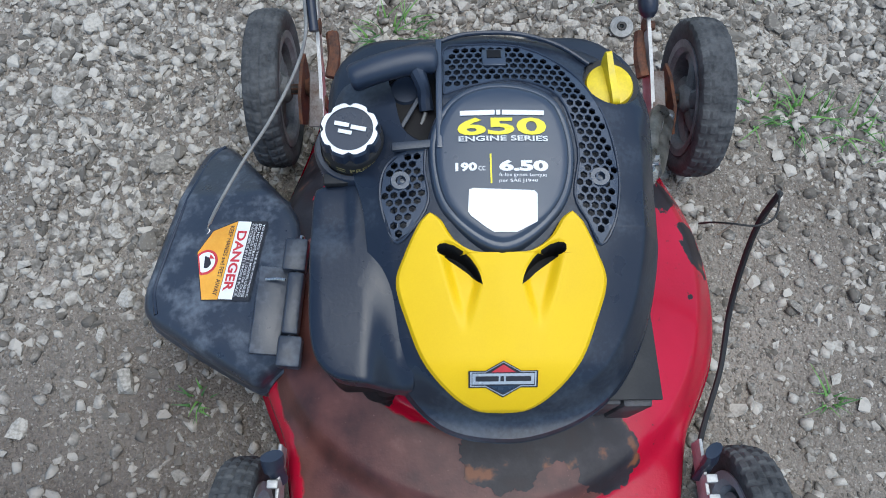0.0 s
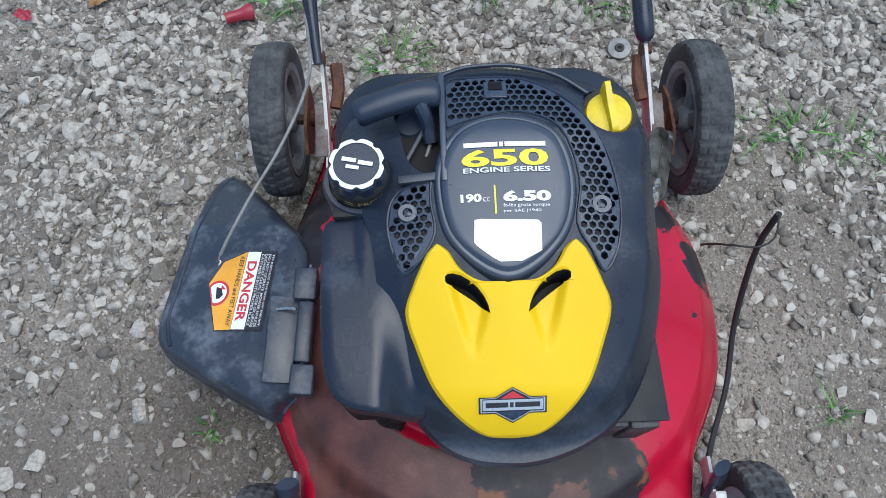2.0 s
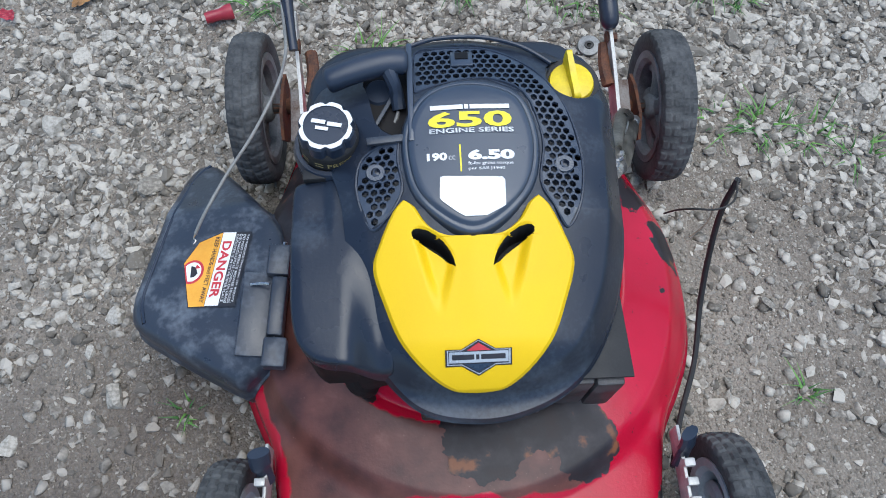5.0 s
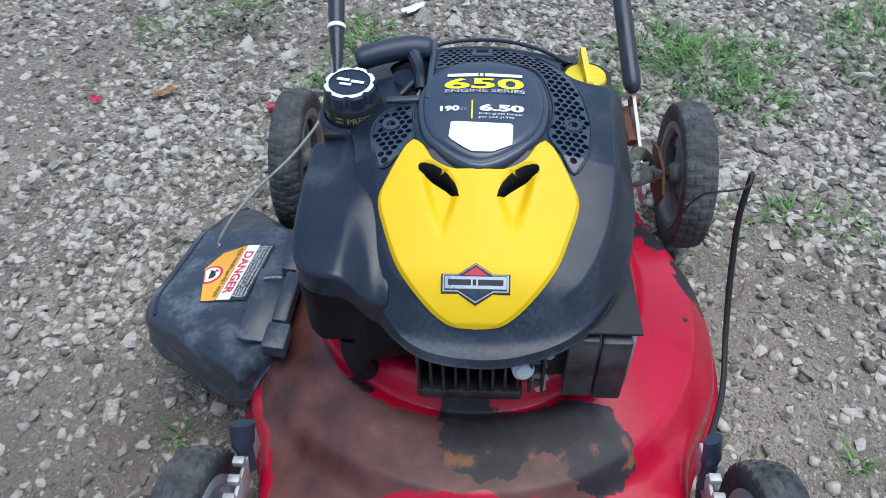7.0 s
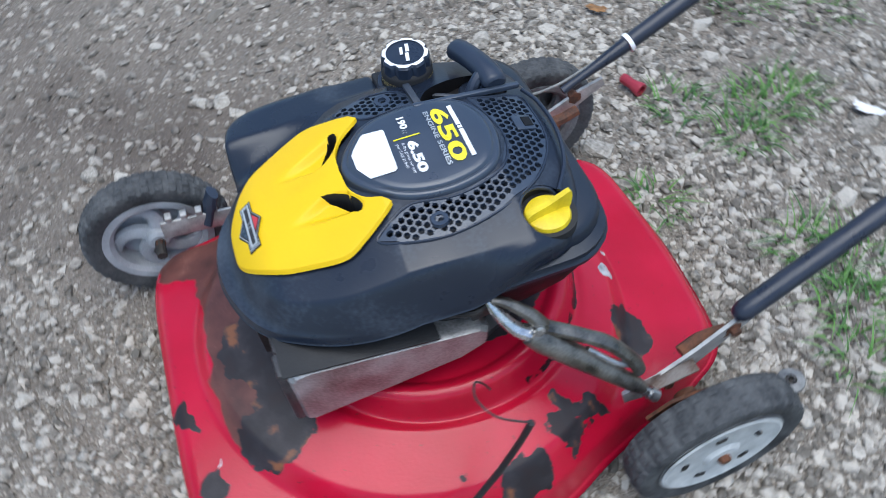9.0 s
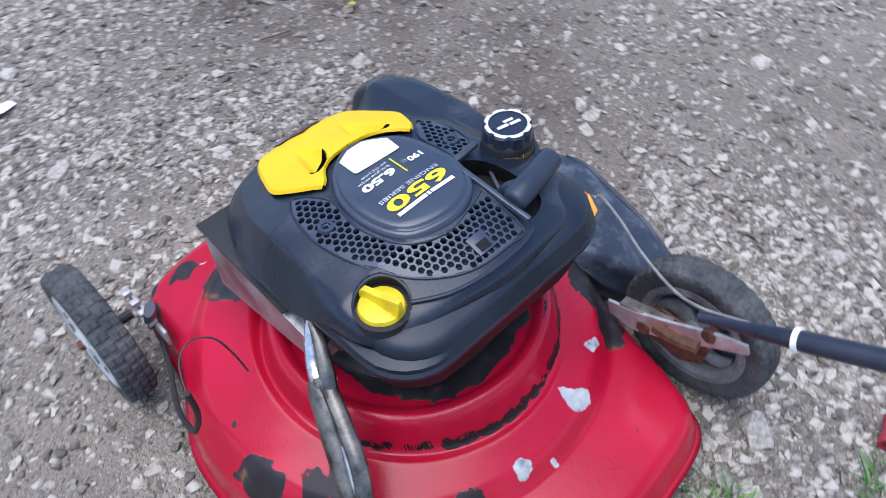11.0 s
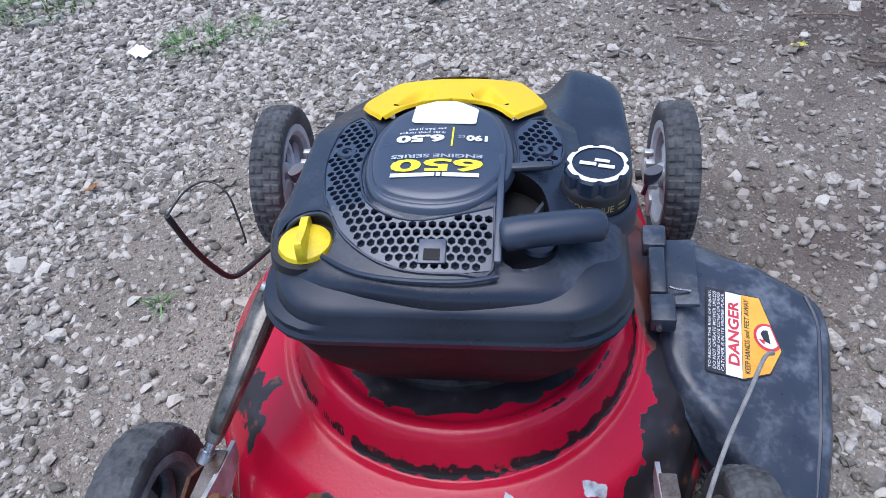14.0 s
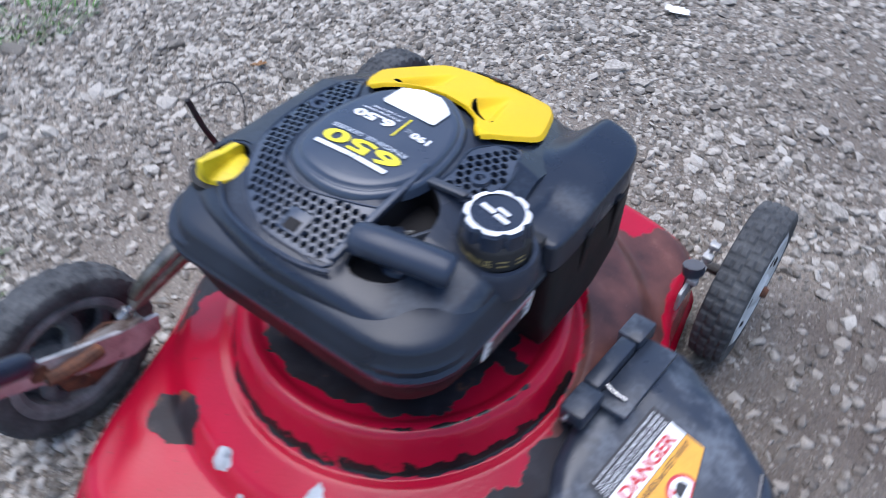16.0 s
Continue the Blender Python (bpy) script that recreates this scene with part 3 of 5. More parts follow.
# axle brackets between deck and wheels
for (wx, wy), rear in ((REAR_R, True), (REAR_L, True), (FRONT_R, False), (FRONT_L, False)):
    sgn = 1 if wx > 0 else -1
    inner = wx - sgn * 0.038
    bm = bmesh.new()
    if rear:
        pts = [(-0.055, -0.035), (0.02, -0.05), (0.065, -0.02), (0.075, 0.035), (0.03, 0.055), (-0.04, 0.06), (-0.085, 0.025)]
        ring = [(bm.verts.new((inner, wy + 0.62 * u - 0.010, R_TYRE + 0.006 + 0.62 * v)), bm.verts.new((inner - sgn * 0.004, wy + 0.62 * u - 0.010, R_TYRE + 0.006 + 0.62 * v))) for u, v in pts]
        bm.faces.new([a for a, c in ring])
        bm.faces.new([c for a, c in ring][::-1])
        for (a, c), (d, e) in zip(ring, ring[1:] + ring[:1]):
            bm.faces.new((a, d, e, c))
        plate = part("height_adjuster", bm, RUST, mower, "rusty wheel height plate", sharp=30)
        bm = bmesh.new()
        lathe(bm, [(0, -0.012), (0.013, -0.012), (0.015, -0.006), (0.011, 0.0), (0.011, 0.006), (0.0, 0.006)], Matrix.Translation((inner - sgn * 0.006, wy - 0.005, R_TYRE + 0.012)) @ pose(0, 0, 0, 0, 90 * sgn, 0), 20)
        part("pivot_bolt", bm, RUST, plate)
        bm = bmesh.new()
        tube(bm, [(inner, wy, R_TYRE), (wx, wy, R_TYRE)], 0.007, 10)
        part("axle", bm, DARK_IRON, mower)
    else:
        box(bm, (0.004, 0.095, 0.030), pose(sgn * 0.226, -0.232, 0.142, -6, 0, 0), 0.001)
        for i in range(4):
            box(bm, (0.012, 0.009, 0.008), pose(sgn * 0.230, -0.205 - 0.020 * i, 0.158 + 0.002 * i, -6, 0, 0), 0.0015)
        part("height_rack", bm, GALV, mower, "toothed steel wheel height rack", sharp=30)
        bm = bmesh.new()
        tube(bm, smooth_path([(sgn * 0.226, -0.222, 0.135), (sgn * 0.228, -0.208, 0.166), (sgn * 0.227, -0.198, 0.188)], 5), [0.009] * 5 + [0.012] * 6, 10, 0.55)
        part("height_lever", bm, BLACK, mower, "black plastic wheel height lever")
        bm = bmesh.new()
        tube(bm, [(inner - sgn * 0.01, wy, R_TYRE), (wx, wy, R_TYRE)], 0.007, 10)
        part("axle", bm, DARK_IRON, mower)

# ---- engine ----
def cover_top(x, y):
    """Upper surface of the engine cover."""
    return 0.396 - 0.36 * max(0.0, -0.02 - y) - 12.0 * max(0.0, -0.13 - y) ** 2 - 1.3 * x * x - 0.30 * max(0.0, y - 0.10)


def loop(points, steps=5):
    return [(float(q[0]), float(q[1])) for q in smooth_path(points, steps, True)]


COVER_EDGE = [(0.150, 0.07), (0.150, 0.0), (0.146, -0.05), (0.133, -0.10), (0.108, -0.146), (0.077, -0.173), (0.037, -0.189), (0.0, -0.193), (-0.042, -0.186), (-0.072, -0.165), (-0.095, -0.13), (-0.112, -0.07),
              (-0.120, 0.0), (-0.133, 0.04), (-0.150, 0.08), (-0.147, 0.14), (-0.115, 0.172), (-0.06, 0.181), (0.0, 0.184), (0.06, 0.174), (0.10, 0.163), (0.138, 0.135)]
PAD_EDGE = loop([(0.004, 0.114), (-0.038, 0.101), (-0.060, 0.061), (-0.056, 0.006), (-0.036, -0.026), (0.0, -0.046), (0.036, -0.028), (0.060, 0.006), (0.066, 0.055), (0.050, 0.099)], 6)
GRILLE_A = [(-0.047, 0.104), (-0.047, 0.160), (-0.02, 0.165), (0.02, 0.163), (0.05, 0.150), (0.078, 0.124), (0.099, 0.080), (0.107, 0.030), (0.101, -0.013), (0.087, -0.037), (0.075, -0.018), (0.065, 0.006), (0.071, 0.05), (0.057, 0.100), (0.02, 0.119), (-0.02, 0.113)]
GRILLE_B = [(-0.064, 0.050), (-0.084, 0.049), (-0.101, 0.034), (-0.104, 0.004), (-0.092, -0.032), (-0.077, -0.025), (-0.062, 0.000), (-0.065, 0.03)]
CAVITY = loop([(-0.056, 0.060), (-0.054, 0.110), (-0.056, 0.152), (-0.080, 0.152), (-0.098, 0.135), (-0.092, 0.105), (-0.085, 0.075), (-0.070, 0.060)], 3)
WELL = [(0.109 + 0.0280 * math.cos(2 * math.pi * i / 28), 0.126 + 0.0280 * math.sin(2 * math.pi * i / 28)) for i in range(28)]
EYE = [(-0.0546, -0.0405), (-0.0525, -0.0388), (-0.048, -0.0380), (-0.041, -0.0400), (-0.033, -0.0450), (-0.0265, -0.0510), (-0.0212, -0.0585), (-0.0180, -0.0660), (-0.0165, -0.0730), (-0.0187, -0.0708), (-0.0285, -0.0615), (-0.0425, -0.0517), (-0.0503, -0.0475), (-0.0535, -0.0457), (-0.0546, -0.0445)]
EYE = [(ax + (bx - ax) * k / 8, ay + (by - ay) * k / 8) for (ax, ay), (bx, by) in zip(EYE, EYE[1:] + EYE[:1]) for k in range(8)]
EYES = [EYE, [(-x, y) for x, y in EYE[::-1]]]
MASK_OUT = [(float(q[0]), float(q[1])) for q in smooth_path([(0.0, -0.1725), (0.024, -0.170), (0.047, -0.156), (0.068, -0.132), (0.0815, -0.1), (0.0905, -0.068), (0.083, -0.045), (0.071, -0.022), (0.063, -0.0125)], 10)]
MASK_IN = [(float(q[0]), float(q[1])) for q in smooth_path([(0.0, -0.0475), (0.022, -0.0455), (0.040, -0.035), (0.051, -0.019), (0.058, -0.0125)], 10)]
MASK_EDGE = MASK_OUT + MASK_IN[::-1] + [(-x, y) for x, y in MASK_IN[1:]] + [(-x, y) for x, y in MASK_OUT[::-1][:-1]]


def shrink(poly, k):
    cx, cy = sum(p[0] for p in poly) / len(poly), sum(p[1] for p in poly) / len(poly)
    return [(cx + (x - cx) * k, cy + (y - cy) * k) for x, y in poly]


def cut_holes(verts, faces, holes, reach, height=None):
    """Pulls vertices near a hole's edge onto it and drops the faces inside."""
    boxes = [(min(p[0] for p in h) - reach, max(p[0] for p in h) + reach, min(p[1] for p in h) - reach, max(p[1] for p in h) + reach) for h in holes]
    for i, (x, y, z) in enumerate(verts):
        for h, (a, b, c, d) in zip(holes, boxes):
            if a < x < b and c < y < d:
                near, at = nearest_on(x, y, h)
                if near < reach:
                    verts[i] = (at[0], at[1], height(*at) if height else z)
                    break
    out = []
    for f in faces:
        cx, cy = sum(verts[i][0] for i in f) / len(f), sum(verts[i][1] for i in f) / len(f)
        if any(a < cx < b and c < cy < d and inside(cx, cy, h) for h, (a, b, c, d) in zip(holes, boxes)):
            continue
        out.append(f)
    return verts, out


def cover_mesh():
    N, M = 420, 120
    c = (0.004, -0.005)
    ang, rad = polar_outline(COVER_EDGE, c, N)
    verts, faces = [], []
    for i in range(M + 1):
        s = i / M
        for a, R in zip(ang, rad):
            r = s * R
            x, y = c[0] + r * math.cos(a), c[1] + r * math.sin(a)
            rear = smoothstep(0.2, 0.7, math.sin(a))
            z = cover_top(x, y) - 0.004
            f = max(0.0, 1 - (R - r) / 0.023)
            fall = (0.036 - 0.024 * max(0.0, -math.sin(a)) ** 2) * (1 - 0.9 * smoothstep(0.25, 0.7, -math.cos(a)))
            shoulder = fall * (f - 0.16 * (1 - math.exp(-f / 0.16))) / 0.84
            roll = 0.010 * (1 - math.sqrt(max(0.0, 1 - max(0.0, 1 - (R - r) / 0.014) ** 2)))
            z -= shoulder * (1 - rear) + roll * rear
            if z < 0.318:
                z = 0.304 + 0.014 * math.exp((z - 0.318) / 0.014)
            verts.append((x, y, z))
    top_faces = [(i * N + j, i * N + (j + 1) % N, (i + 1) * N + (j + 1) % N, (i + 1) * N + j) for i in range(M) for j in range(N)]
    verts, faces = cut_holes(verts, top_faces, [GRILLE_A, GRILLE_B, CAVITY, WELL, shrink(MASK_EDGE, 0.93)], 0.0014)
    rows = M + 1
    for dz, out in ((0.3, 0.001), (0.7, 0.002), (0.95, 0.003), (1.0, 0.0035), (1.02, 0.0025), (1.03, -0.002), (0.95, -0.006)):
        for j, (a, R) in enumerate(zip(ang, rad)):
            top = verts[M * N + j][2]
            rear = smoothstep(0.2, 0.7, math.sin(a))
            low = 0.290 + 0.031 * smoothstep(-0.1, 0.5, math.cos(a)) + 0.010 * max(0, -math.sin(a)) ** 2 * (1 - 2 * max(0, math.cos(a))) + 0.035 * rear
            low = min(low, top - 0.009)
            verts.append((c[0] + (R + out * (1 - rear)) * math.cos(a), c[1] + (R + out * (1 - rear)) * math.sin(a), top + (low - top) * dz))
        for j in range(N):
            i = rows - 1
            faces.append((i * N + j, i * N + (j + 1) % N, (i + 1) * N + (j + 1) % N, (i + 1) * N + j))
        rows += 1
    return verts, faces


def from_lists(verts, faces):
    bm = bmesh.new()
    bv = [bm.verts.new(v) for v in verts]
    for f in faces:
        if len({bv[i] for i in f}) > 2:
            bm.faces.new([bv[i] for i in f])
    bmesh.ops.remove_doubles(bm, verts=bm.verts[:], dist=0.00004)
    loose = [v for v in bm.verts if not v.link_faces]
    bmesh.ops.delete(bm, geom=loose, context="VERTS")
    return bm


cover = part("engine_cover", from_lists(*cover_mesh()), COVER_BLACK, mower, "scuffed black plastic engine cover", sharp=32)


def well_wall(name, poly, top, floor, mat, parent, lip=0.0):
    """A wall that hangs from a hole's edge, with a floor."""
    bm = bmesh.new()
    a = [bm.verts.new((x, y, top(x, y) + lip)) for x, y in poly]
    c = [bm.verts.new((x, y, floor)) for x, y in poly]
    for i in range(len(poly)):
        k = (i + 1) % len(poly)
        bm.faces.new((a[i], a[k], c[k], c[i]))
    bm.faces.new(c)
    return part(name, bm, mat, parent)


# the starter recess has its shade put into the colour
well_wall("starter_recess", CAVITY, lambda x, y: cover_top(x, y) - 0.0035, 0.3635, DEEP_BLACK, cover)
well_wall("filler_recess", WELL, lambda x, y: cover_top(x, y) - 0.009, 0.3630, BLACK_MATT, cover)


def grille(poly, pitch, hole):
    """Perforated plate: a ring of six quads round each hole."""
    bm = bmesh.new()
    xs = [p[0] for p in poly]
    ys = [p[1] for p in poly]
    row, made = 0, 0
    y = min(ys) - pitch
    while y < max(ys) + pitch:
        x = min(xs) - pitch + (pitch / 2 if row % 2 else 0)
        while x < max(xs) + pitch:
            near, _ = nearest_on(x, y, poly)
            within = inside(x, y, poly)
            if within or near < pitch * 0.7:
                R, h = pitch / math.sqrt(3) * 1.003, hole / 2
                z = lambda px, py: cover_top(px, py) - 0.0034
                hexo = [(x + R * math.cos(radians(60 * i + 30)), y + R * math.sin(radians(60 * i + 30))) for i in range(6)]
                hexo = [p if inside(*p, poly) else nearest_on(*p, poly)[1] for p in hexo]
                if len({(round(px, 5), round(py, 5)) for px, py in hexo}) < 3:
                    x += pitch
                    continue
                vo = [bm.verts.new((*p, z(*p))) for p in hexo]
                if within and near > hole * 0.42:
                    hexi = [(x + h * math.cos(radians(60 * i + 30)), y + h * math.sin(radians(60 * i + 30))) for i in range(6)]
                    vi = [bm.verts.new((*p, z(*p))) for p in hexi]
                    vl = [bm.verts.new((*p, z(*p) - 0.004)) for p in hexi]
                    for i in range(6):
                        k = (i + 1) % 6
                        bm.faces.new((vo[i], vo[k], vi[k], vi[i]))
                        bm.faces.new((vi[i], vi[k], vl[k], vl[i]))
                else:
                    bm.faces.new(vo)
            x += pitch
        y += pitch * math.sqrt(3) / 2
        row += 1
    bmesh.ops.remove_doubles(bm, verts=bm.verts[:], dist=0.0003)
    return bm


part("air_grille", grille(GRILLE_A, 0.0081, 0.0070), PAD, cover, "black grille of small hexagonal holes", smooth=False)
part("air_grille", grille(GRILLE_B, 0.0081, 0.0070), PAD, cover, "black grille of small hexagonal holes", smooth=False)
for x, y in ((-0.086, 0.022), (0.089, 0.024)):
    bm = bmesh.new()
    lathe(bm, [(0.0, -0.004), (0.0035, -0.004), (0.0045, 0.001), (0.0085, 0.001), (0.0095, -0.002)], Matrix.Translation((x, y, cover_top(x, y) - 0.0028)), 20)
    part("screw_boss", bm, PAD, cover)
bm = bmesh.new()
box(bm, (0.022, 0.022, 0.003), pose(0.0, 0.147, cover_top(0, 0.147) - 0.0032, -17), 0.001)
slot_plate = part("grille_tab", bm, PAD, cover)
# no hole is cut: a thin near-black block paints the slot's shade
bm = bmesh.new()
box(bm, (0.013, 0.010, 0.001), pose(0.0, 0.151, cover_top(0, 0.151) - 0.0012, -17))
part("tab_slot", bm, DEEP_BLACK, slot_plate, "dark square slot")

bm = bmesh.new()
ring = [(x, y, cover_top(x, y) - 0.0075 - 0.9 * max(0.0, math.hypot(x - 0.004, y + 0.005) - 0.165)) for x, y in WELL]
tube(bm, ring + ring[:1], 0.0024, 8)
part("filler_collar", bm, BLACK, cover)

# raised rims of the grille
for poly in (GRILLE_A, GRILLE_B):
    bm = bmesh.new()
    ring = [(x, y, cover_top(x, y) - 0.0036) for x, y in poly]
    tube(bm, smooth_path(ring + ring[:1], 4), 0.0014, 6)
    part("grille_rim", bm, BLACK, cover)
bm = bmesh.new()
tube(bm, smooth_path([(0.090, 0.145, 0.3695), (0.06, 0.165, 0.3725), (0.02, 0.1755, 0.3755), (-0.025, 0.1755, 0.375), (-0.052, 0.168, 0.3735)], 8), 0.0022, 8)
part("rear_lip", bm, BLACK, cover)
bm = bmesh.new()
box(bm, (0.006, 0.118, 0.006), pose(-0.0515, 0.105, 0.389, -6, 0, 0), 0.0015)
part("grille_bar", bm, PAD, cover)
bm = bmesh.new()
box(bm, (0.040, 0.008, 0.005), pose(-0.074, 0.053, 0.389, 0, 0, 5), 0.0015)
part("grille_bar", bm, BLACK_WORN, cover)

# name pad
def pad_z(x, y):
    return 0.3998 - 1.15 * x * x - 0.16 * max(0.0, -0.015 - y) - 0.14 * max(0.0, y - 0.09)


def pad_mesh():
    bm = bmesh.new()
    c = (0.003, 0.035)
    rows = [(1.03, -0.012), (1.0, -0.0062), (0.985, -0.0042), (0.95, -0.0028), (0.93, -0.0034), (0.915, -0.0034), (0.90, -0.001), (0.87, 0.0)] + [(k, 0.0) for k in (0.8, 0.7, 0.6, 0.5, 0.4, 0.3, 0.2, 0.1)]
    rings = [[bm.verts.new((c[0] + (x - c[0]) * k, c[1] + (y - c[1]) * k, pad_z(c[0] + (x - c[0]) * k, c[1] + (y - c[1]) * k) + dz)) for x, y in PAD_EDGE] for k, dz in rows]
    n = len(PAD_EDGE)
    for q, w in zip(rings, rings[1:]):
        for j in range(n):
            bm.faces.new((q[j], q[(j + 1) % n], w[(j + 1) % n], w[j]))
    bm.faces.new(rings[-1])
    return bm


pad = part("name_pad", pad_mesh(), PAD, mower, "dark grey oval plastic plate with engine lettering", sharp=60)


def flat_poly(name, pts, lift, mat, parent, label="", thick=0.0005):
    """A thin sheet over a surface: pts in plan, lift(x, y) its height."""
    bm = bmesh.new()
    a = [bm.verts.new((x, y, lift(x, y))) for x, y in pts]
    c = [bm.verts.new((x, y, lift(x, y) - thick)) for x, y in pts]
    bm.faces.new(a)
    for i in range(len(pts)):
        k = (i + 1) % len(pts)
        bm.faces.new((a[i], c[i], c[k], a[k]))
    return part(name, bm, mat, parent, label, smooth=False)


def letters(text, width, height, place, mat, parent, name="lettering", weight=0.0, label=""):
    """Built-in lettering as a mesh, stretched to width and height about its middle; place(u, v) gives the point in space."""
    c = bpy.data.curves.new("text", "FONT")
    c.body, c.align_x, c.align_y, c.offset, c.resolution_u = text, "CENTER", "CENTER", weight, 3
    ob = new("text", c)
    me = bpy.data.meshes.new_from_object(ob.evaluated_get(bpy.context.evaluated_depsgraph_get()))
    bpy.data.objects.remove(ob)
    bpy.data.curves.remove(c)
    co = np.array([v.co[:] for v in me.vertices])
    lo, hi = co.min(0), co.max(0)
    mid, span = (lo + hi) / 2, np.maximum(hi - lo, 1e-6)
    for v in me.vertices:
        v.co = place(float((v.co[0] - mid[0]) / span[0] * width), float((v.co[1] - mid[1]) / span[1] * height))
    me.materials.clear()
    me.materials.append(mat)
    me.name = name
    got = new(name, me)
    got.parent = parent
    if label:
        tagged(got, label=label)
    return got


def on_pad(cx, cy, lift=0.0008):
    return lambda u, v: (cx + u, cy + v, pad_z(cx + u, cy + v) + lift)


def pad_lift(lift):
    return lambda x, y: pad_z(x, y) + lift


for x0, x1 in ((-0.0335, -0.003), (-0.0015, 0.002), (0.0035, 0.0405)):
    flat_poly("maker_bar", [(x0, 0.0808), (x1, 0.0808), (x1, 0.0762), (x0, 0.0762)], pad_lift(0.0014), WHITE_INK, pad)
letters("650", 0.078, 0.0170, on_pad(0.003, 0.0655), YELLOW_INK, pad, weight=0.03, label="bold yellow engine number")
letters("ENGINE SERIES", 0.078, 0.0050, on_pad(0.004, 0.0535, 0.0013), SILVER, pad, weight=0.02)
flat_poly("divider", [(-0.0085, 0.039), (-0.0070, 0.039), (-0.0070, 0.0115), (-0.0085, 0.0115)], pad_lift(0.0008), YELLOW_INK, pad)
letters("190", 0.0185, 0.0082, on_pad(-0.0290, 0.0272), WHITE_INK, pad, weight=0.045)
letters("cc", 0.006, 0.0045, on_pad(-0.0155, 0.0255), SILVER, pad)
letters("6.50", 0.0425, 0.0105, on_pad(0.0205, 0.0278), WHITE_INK, pad, weight=0.05)
letters("ft-lbs gross torque", 0.041, 0.0042, on_pad(0.0195, 0.0188), WHITE_INK, pad)
letters("per SAE J1940", 0.033, 0.0036, on_pad(0.0155, 0.0135), WHITE_INK, pad)
STICKER = [(-0.027, 0.006), (-0.0235, 0.007), (0.0285, 0.0045), (0.031, 0.0015), (0.03, -0.023), (0.0255, -0.0255), (0.0125, -0.032), (-0.0065, -0.032), (-0.0135, -0.0277), (-0.026, -0.0175), (-0.0283, -0.014)]
flat_poly("blank_sticker", STICKER, pad_lift(0.0017), WHITE_STICKER, pad, "blank white sticker with torn corners")


# yellow mask
BROW_X = (0.0165, 0.018, 0.0212, 0.0265, 0.033, 0.041, 0.048, 0.0546)
BROW_Y = (-0.073, -0.066, -0.0585, -0.051, -0.045, -0.040, -0.038, -0.0400)


def mask_z(x, y):
    """Moulded panel: below each brow a scoop that narrows and fades downwards."""
    x = abs(x)
    z = cover_top(x, y) + 0.0045 + 0.0012 * math.exp(-(x / 0.012) ** 2) * smoothstep(-0.14, -0.09, y)
    if 0.0165 < x < 0.058 and y > -0.13:
        under = float(np.interp(x, BROW_X, BROW_Y)) + 0.0025 - y
        outer, inner = float(np.interp(y, (-0.125, -0.04), (0.034, 0.0565))), float(np.interp(y, (-0.125, -0.07), (0.030, 0.0155)))
        z -= 0.0095 * smoothstep(0.0, 0.008, under) * smoothstep(0, 0.012, outer - x) * smoothstep(0, 0.010, x - inner) * smoothstep(-0.118, -0.062, y)
    return z


def mask_mesh():
    """Two horned halves with a channel that runs down from each vent."""
    oy, ox = np.array([q[1] for q in MASK_OUT]), np.array([q[0] for q in MASK_OUT])
    iy, ix = np.array([q[1] for q in MASK_IN]), np.array([q[0] for q in MASK_IN])
    ys = np.concatenate([-0.1725 + 0.004 * np.linspace(0, 1, 9) ** 2, np.linspace(-0.168, -0.0125, 210)])
    U = 110
    verts, faces = [], []
    for side in (1, -1):
        base = len(verts)
        for y in ys:
            xo = float(np.interp(y, oy, ox))
            xi = 0.0 if y <= iy[0] else float(np.interp(y, iy, ix))
            for u in range(U + 1):
                x = xi + (xo - xi) * math.sin(math.pi / 2 * u / U)
                rim = min(xo - x, (y + 0.1725) * 1.5, (x - xi) if xi > 0 else 9)
                verts.append((side * x, float(y), mask_z(x, y) - 0.0045 * (1 - smoothstep(-0.001, 0.0035, rim))))
        for i in range(len(ys) - 1):
            for u in range(U):
                q = [base + i * (U + 1) + u, base + i * (U + 1) + u + 1, base + (i + 1) * (U + 1) + u + 1, base + (i + 1) * (U + 1) + u]
                faces.append(q if side > 0 else q[::-1])
    return cut_holes(verts, faces, EYES, 0.0011, mask_z)


mask = part("mask_panel", from_lists(*mask_mesh()), YELLOW, mower, "bright yellow moulded plastic panel with two slanted vents", sharp=60)
for e in EYES:
    well_wall("vent", e, mask_z, 0.350, BLACK_MATT, mask, -0.0006)

# emblem
def on_mask(lift):
    return lambda x, y: mask_z(x, y) + lift


def emblem_shape(k, cy=-0.1475):
    w, b, d, s = 0.0280 * k, 0.0056 + 0.028 * (k - 1) * 0.5, 0.0130 + 0.028 * (k - 1) * 0.6, 0.0150
    return [(x, cy + y) for x, y in ((-w, -b), (-s, -b), (0, -d), (s, -b), (w, -b), (w, b), (s, b), (0, d), (-s, b), (-w, b))]


def on_badge(lift):
    rise = (mask_z(0, -0.135) - mask_z(0, -0.160)) / 0.025
    return lambda x, y: mask_z(0, -0.1475) + rise * (y + 0.1475) + lift


emblem = flat_poly("emblem", emblem_shape(1.05), on_badge(0.0008), LABEL_BLACK, mower, "small silver badge with red and blue wedges", 0.002)
flat_poly("badge_rim", emblem_shape(1.0), on_badge(0.0012), SILVER, emblem)
flat_poly("badge_field", emblem_shape(0.955), on_badge(0.0016), LABEL_BLACK, emblem)
flat_poly("badge_wedge", [(-0.0105, -0.1425), (0.0, -0.1368), (0.0105, -0.1425)], on_badge(0.0020), LABEL_RED, emblem, "red wedge")
